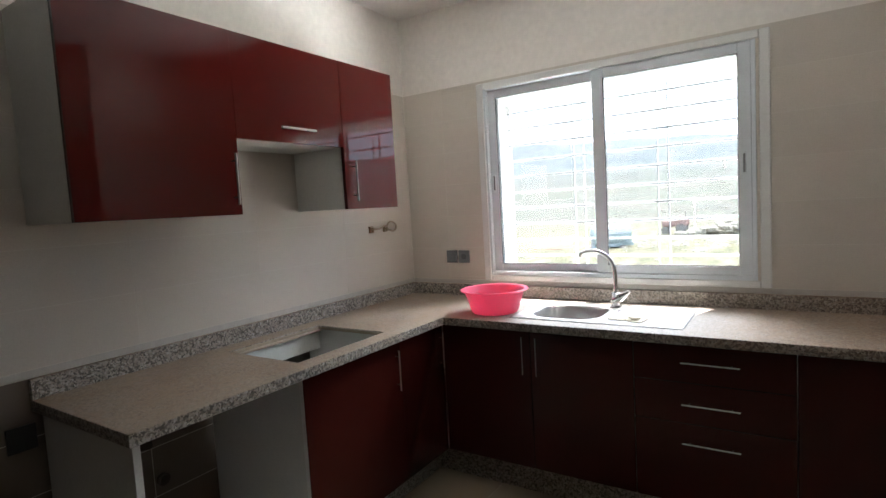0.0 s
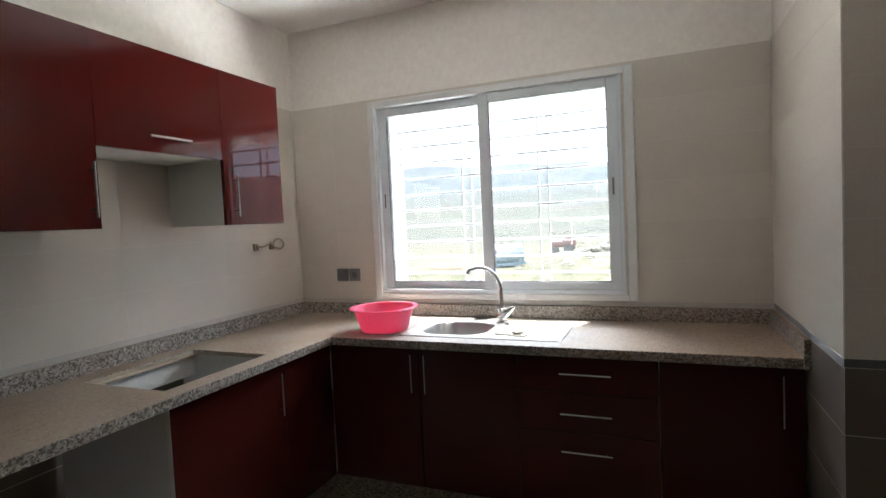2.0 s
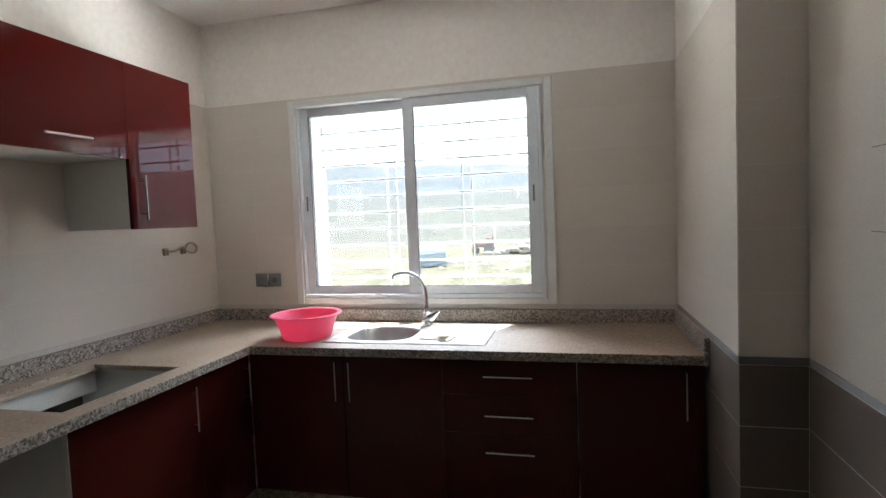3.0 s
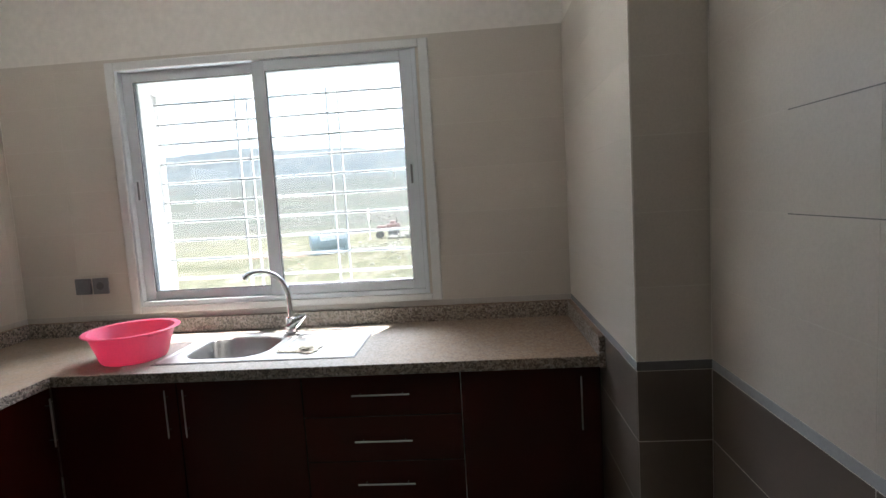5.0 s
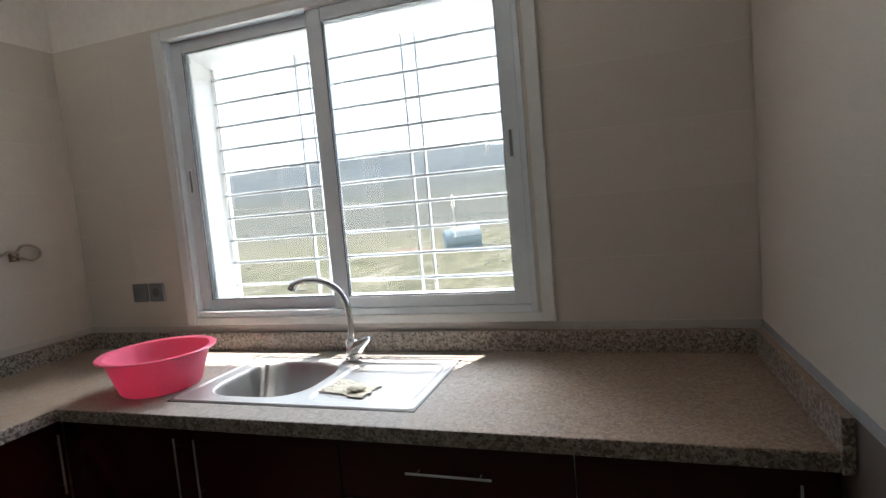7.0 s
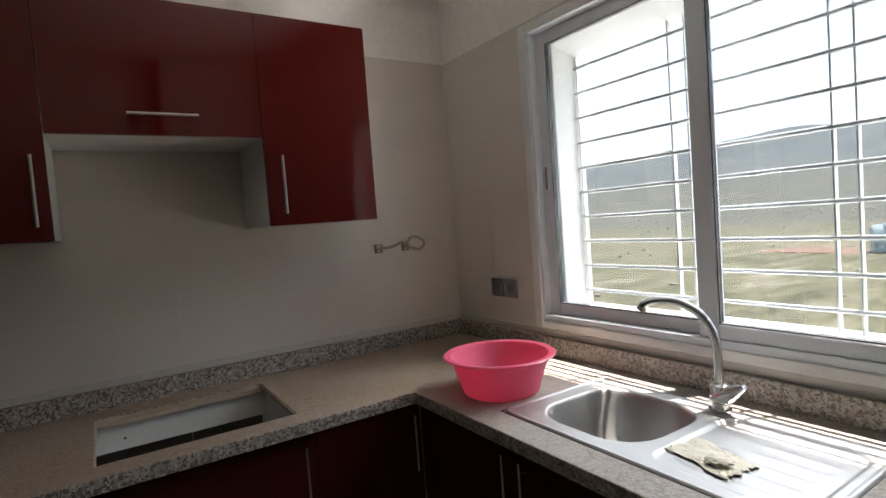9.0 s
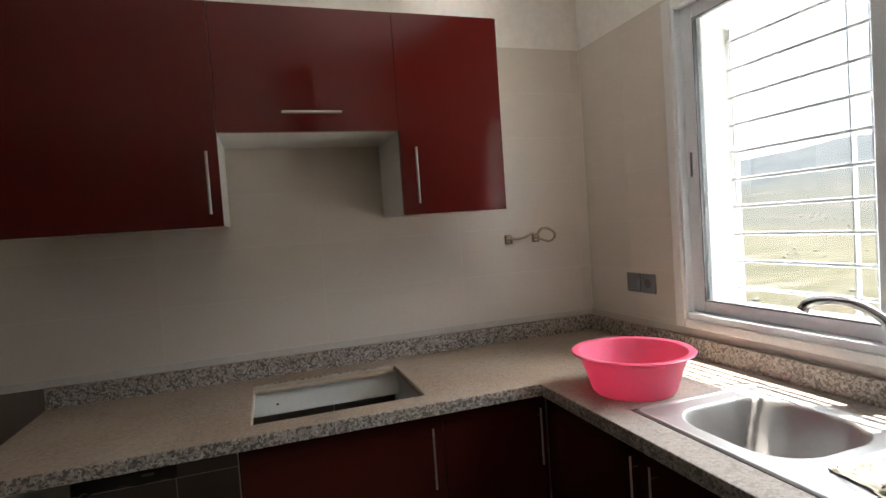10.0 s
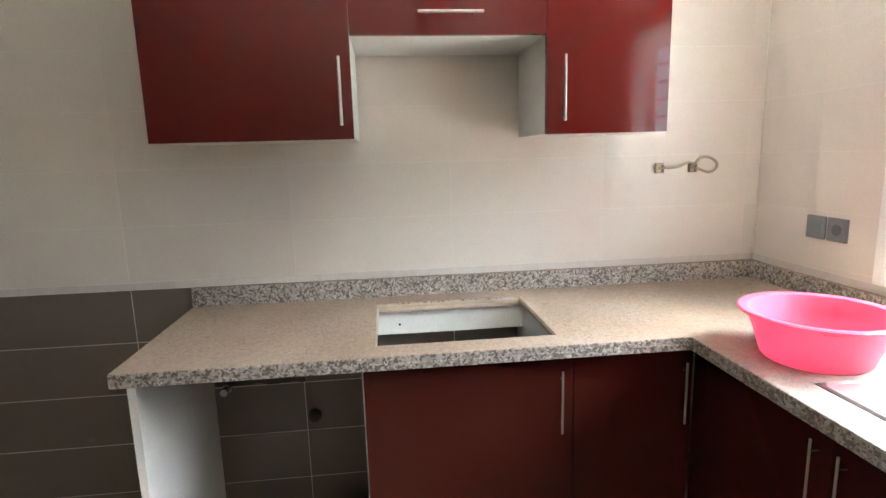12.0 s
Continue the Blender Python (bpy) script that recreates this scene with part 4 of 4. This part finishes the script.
hull = tube_into(bmesh.new(), [(-1.08, 0, 0.93), (-1.04, 0, 0.93), (-0.92, 0, 0.93), (0.92, 0, 0.93), (1.04, 0, 0.93), (1.08, 0, 0.93)], [0.3, 0.5, 0.58, 0.58, 0.5, 0.3], 28)
part("tank_hull", hull, TANK_BLUE, tank, "weathered blue-grey rounded tank", smooth=True)
cover = bmesh.new()
cover_rows = [[cover.verts.new((x, 0.61 * math.sin(a) - 0.12 * (i == 0), 0.93 + 0.62 * math.cos(a) + 0.03 * noise.noise(Vector((x * 3, a * 2, 0))))) for a in [math.radians(d) for d in range(-80, 61, 14)]]
              for i, x in enumerate((-0.62, -0.35, -0.1, 0.2, 0.5, 0.8, 1.0))]
for a, b in zip(cover_rows, cover_rows[1:]):
    for k in range(len(a) - 1):
        cover.faces.new((a[k], a[k + 1], b[k + 1], b[k]))
bmesh.ops.solidify(cover, geom=cover.faces[:], thickness=0.02)
part("sheet", cover, TANK_WHITE, tank, "pale sheet over the top of the tank", smooth=True)
part("chassis", boxes(((-1.08, -0.42, 0.30), (1.12, 0.42, 0.50)), ((-0.9, -0.5, 0.44), (-0.7, 0.5, 0.72)), ((0.7, -0.5, 0.44), (0.9, 0.5, 0.72)), bevel=0.02), TANK_BLUE, tank, "blue-grey steel frame")
for y in (-0.62, 0.62):
    for x in (-0.4, 0.5):
        part("wheel", rod_into(bmesh.new(), (x, y - 0.08, 0.2), (x, y + 0.08, 0.2), 0.2, 20), TYRE, tank, smooth=True)

# ---- old red tractor and heap of rubble beyond ----
RED_PAINT = mottled("faded_red_paint", (0.34, 0.20, 0.17), (0.26, 0.19, 0.165), 0.6, 3.0, 0.0)
stones_near = bmesh.new()
wreck = thing("old_tractor", "faded red old tractor standing by rubble in the field", "tractor", (-5.6, 43.0, GROUND_Z))
wreck.scale = (0.82, 0.82, 0.82)
part("bonnet", boxes(((-1.1, -0.4, 0.70), (0.2, 0.4, 1.30)), bevel=0.14, segments=3), RED_PAINT, wreck)
part("exhaust_pipe", rod_into(bmesh.new(), (1.0, 0.3, 1.3), (1.0, 0.3, 2.1), 0.05, 10), TYRE, wreck)
part("seat", boxes(((0.35, -0.3, 1.2), (0.95, 0.3, 1.75)), bevel=0.16, segments=3), RED_PAINT, wreck)
for y in (-0.62, 0.62):
    part("mudguard", boxes(((0.05, y - 0.17, 0.75), (1.3, y + 0.17, 1.45)), bevel=0.17, segments=3), RED_PAINT, wreck)
for x, r, y in ((-0.8, 0.34, -0.5), (-0.8, 0.34, 0.5), (0.7, 0.5, -0.65), (0.7, 0.5, 0.65)):
    part("wheel", rod_into(bmesh.new(), (x, y - 0.14, r), (x, y + 0.14, r), r, 20), TYRE, wreck, smooth=True)
for k in range(130):                                                       # scattered broken stone on this side of the tractor
    x = rng.uniform(-6.5, 1.0)
    r = rng.uniform(0.05, 0.16)
    lump(stones_near, (x, rng.gauss(34.5, 2.2), GROUND_Z + r * 0.2), (r * 1.5, r, r * 0.7), k)
tagged(new("broken_stone", mesh_of("broken_stone", stones_near, STONE)), "loose pale rubble strewn over the grass", "stones", kind="stuff")
rubble = bmesh.new()
for k in range(150):
    a, b = rng.uniform(-1, 1), rng.random()
    r = rng.uniform(0.12, 0.4)
    lump(rubble, (-1.9 + 3.2 * a, 43 + rng.uniform(-1.5, 1.5), GROUND_Z + b * 0.8 * (1 - abs(a))), (r * 1.3, r, r * 0.8), k)
tagged(new("rubble_heap", mesh_of("rubble_heap", rubble, STONE)), "long heap of pale broken stone in the field", "rubble")

# ---- wall tiles, floor tiles, trims ----
tile_meshes = {}


def tile(parent, axis, lo, hi, at_plane, sign, mat, name="tile"):
    """One tile on a wall plane; lo, hi: along the wall and up; sign: the way that the wall faces."""
    w, h = hi[0] - lo[0], hi[1] - lo[1]
    if w < 0.006 or h < 0.006:
        return
    key = (axis, round(w, 4), round(h, 4), mat.name)
    if key not in tile_meshes:
        g2, t = 0.0015, T / 2
        a, b = w / 2 - g2, h / 2 - g2
        half = {"x": (t, a, b), "y": (a, t, b), "z": (a, b, t)}[axis]
        tile_meshes[key] = mesh_of(name, boxes((tuple(-v for v in half), half)), mat)
    ob = new(name, tile_meshes[key])
    u, v, p = (lo[0] + hi[0]) / 2, (lo[1] + hi[1]) / 2, at_plane - sign * T / 2
    ob.location = {"x": (p, u, v), "y": (u, p, v), "z": (u, v, p)}[axis]
    ob.parent = parent


def less(rect, hole):
    (a, b), (c, d) = rect
    if hole is None or a >= hole[1] or c <= hole[0] or b >= hole[3] or d <= hole[2]:
        return [rect]
    out = []
    if b < hole[2]:
        out.append(((a, b), (c, hole[2])))
    if d > hole[3]:
        out.append(((a, hole[3]), (c, d)))
    b2, d2 = max(b, hole[2]), min(d, hole[3])
    if a < hole[0]:
        out.append(((a, b2), (hole[0], d2)))
    if c > hole[1]:
        out.append(((hole[1], b2), (c, d2)))
    return out


DADO_ROWS = [FLOOR, 0.159, 0.362, 0.566, 0.769, 0.972]
TILE_ROWS = [1.000] + [1.002 + ROW * k for k in range(1, 7)]


def tiled(parent, axis, u0, u1, first, plane, sign, hole=None, trim=None):
    """Tiles from u0 to u1 with upright joints every 0.6 m from `first`, a trim course, and the cement bed behind."""
    joints = () if first is None else (first + 0.6 * k for k in range(-12, 11))
    cuts = [u0] + [v for v in joints if u0 + 0.004 < v < u1 - 0.004] + [u1]
    for rows, mat in ((DADO_ROWS, TILE_DARK), (TILE_ROWS, TILE_BEIGE)):
        for z0, z1 in zip(rows, rows[1:]):
            for a, b in zip(cuts, cuts[1:]):
                for lo, hi in less(((a, z0), (b, z1)), hole):
                    tile(parent, axis, lo, hi, plane, sign, mat)
    p0, p1 = sorted((plane - sign * 0.0005, plane - sign * (T - 0.0005)))
    q0, q1 = sorted((plane - sign * 0.001, plane + sign * 0.0012))
    bed = [r for r in less(((u0 + 0.0012, 0.0), (u1 - 0.0012, TILE_ROWS[-1])), hole)]
    place = (lambda u, p, z: (p, u, z)) if axis == "x" else (lambda u, p, z: (u, p, z))
    part("grout_bed", boxes(*((place(lo[0], p0, lo[1]), place(hi[0], p1, hi[1])) for lo, hi in bed)), GROUT, parent, "pale cement grout")
    strips = less(((u0, 0.973), (u1, 0.9985)), hole)
    part("trim_course", boxes(*((place(lo[0], q0, lo[1]), place(hi[0], q1, hi[1])) for lo, hi in strips), bevel=0.0008), trim or TRIM_TILE, parent, "narrow glossy grey trim course" if trim is None else "narrow pale course of mortar or sky-tinted trim")


tiled(wall_west, "x", Y_END, 0.0, -0.055, 0.0, 1, None, TRIM_PALE)
tiled(wall_north, "y", 0.0, X_COL, 0.30, 0.0, -1, (0.60, 2.04, 1.018, 2.18), TRIM_PALE)
tiled(column, "x", Y_COL, 0.0, None, X_COL, -1, None, TRIM_SKY_TINT)
tiled(column, "y", X_COL, X_EAST, X_COL, Y_COL, -1)
tiled(wall_east, "x", Y_END, Y_COL, -1.632, X_EAST, -1, None, TRIM_SKY_TINT)
part("corner_bead", boxes(((X_COL - 0.002, Y_COL - 0.002, 1.0), (X_COL + 0.003, Y_COL + 0.003, 2.22)), bevel=0.001), WHITE_PAINT, column, "thin white corner bead")
for z in (1.408, 1.612):
    part("open_joint", boxes(((X_EAST - 0.0006, -1.69, z - 0.0011), (X_EAST + 0.002, -1.385, z + 0.0011))), OPEN_JOINT, wall_east, "dark unfilled tile joint")
floor = new("floor")
tagged(floor, "beige glazed floor tiles", kind="structure")
for i in range(8):
    for j in range(15):
        x0, y1 = 0.45 * i, -0.45 * j
        tile(floor, "z", (x0, max(y1 - 0.45, Y_BACK)), (min(x0 + 0.45, X_EAST), y1), FLOOR, 1, FLOOR_TILE, "floor_tile")
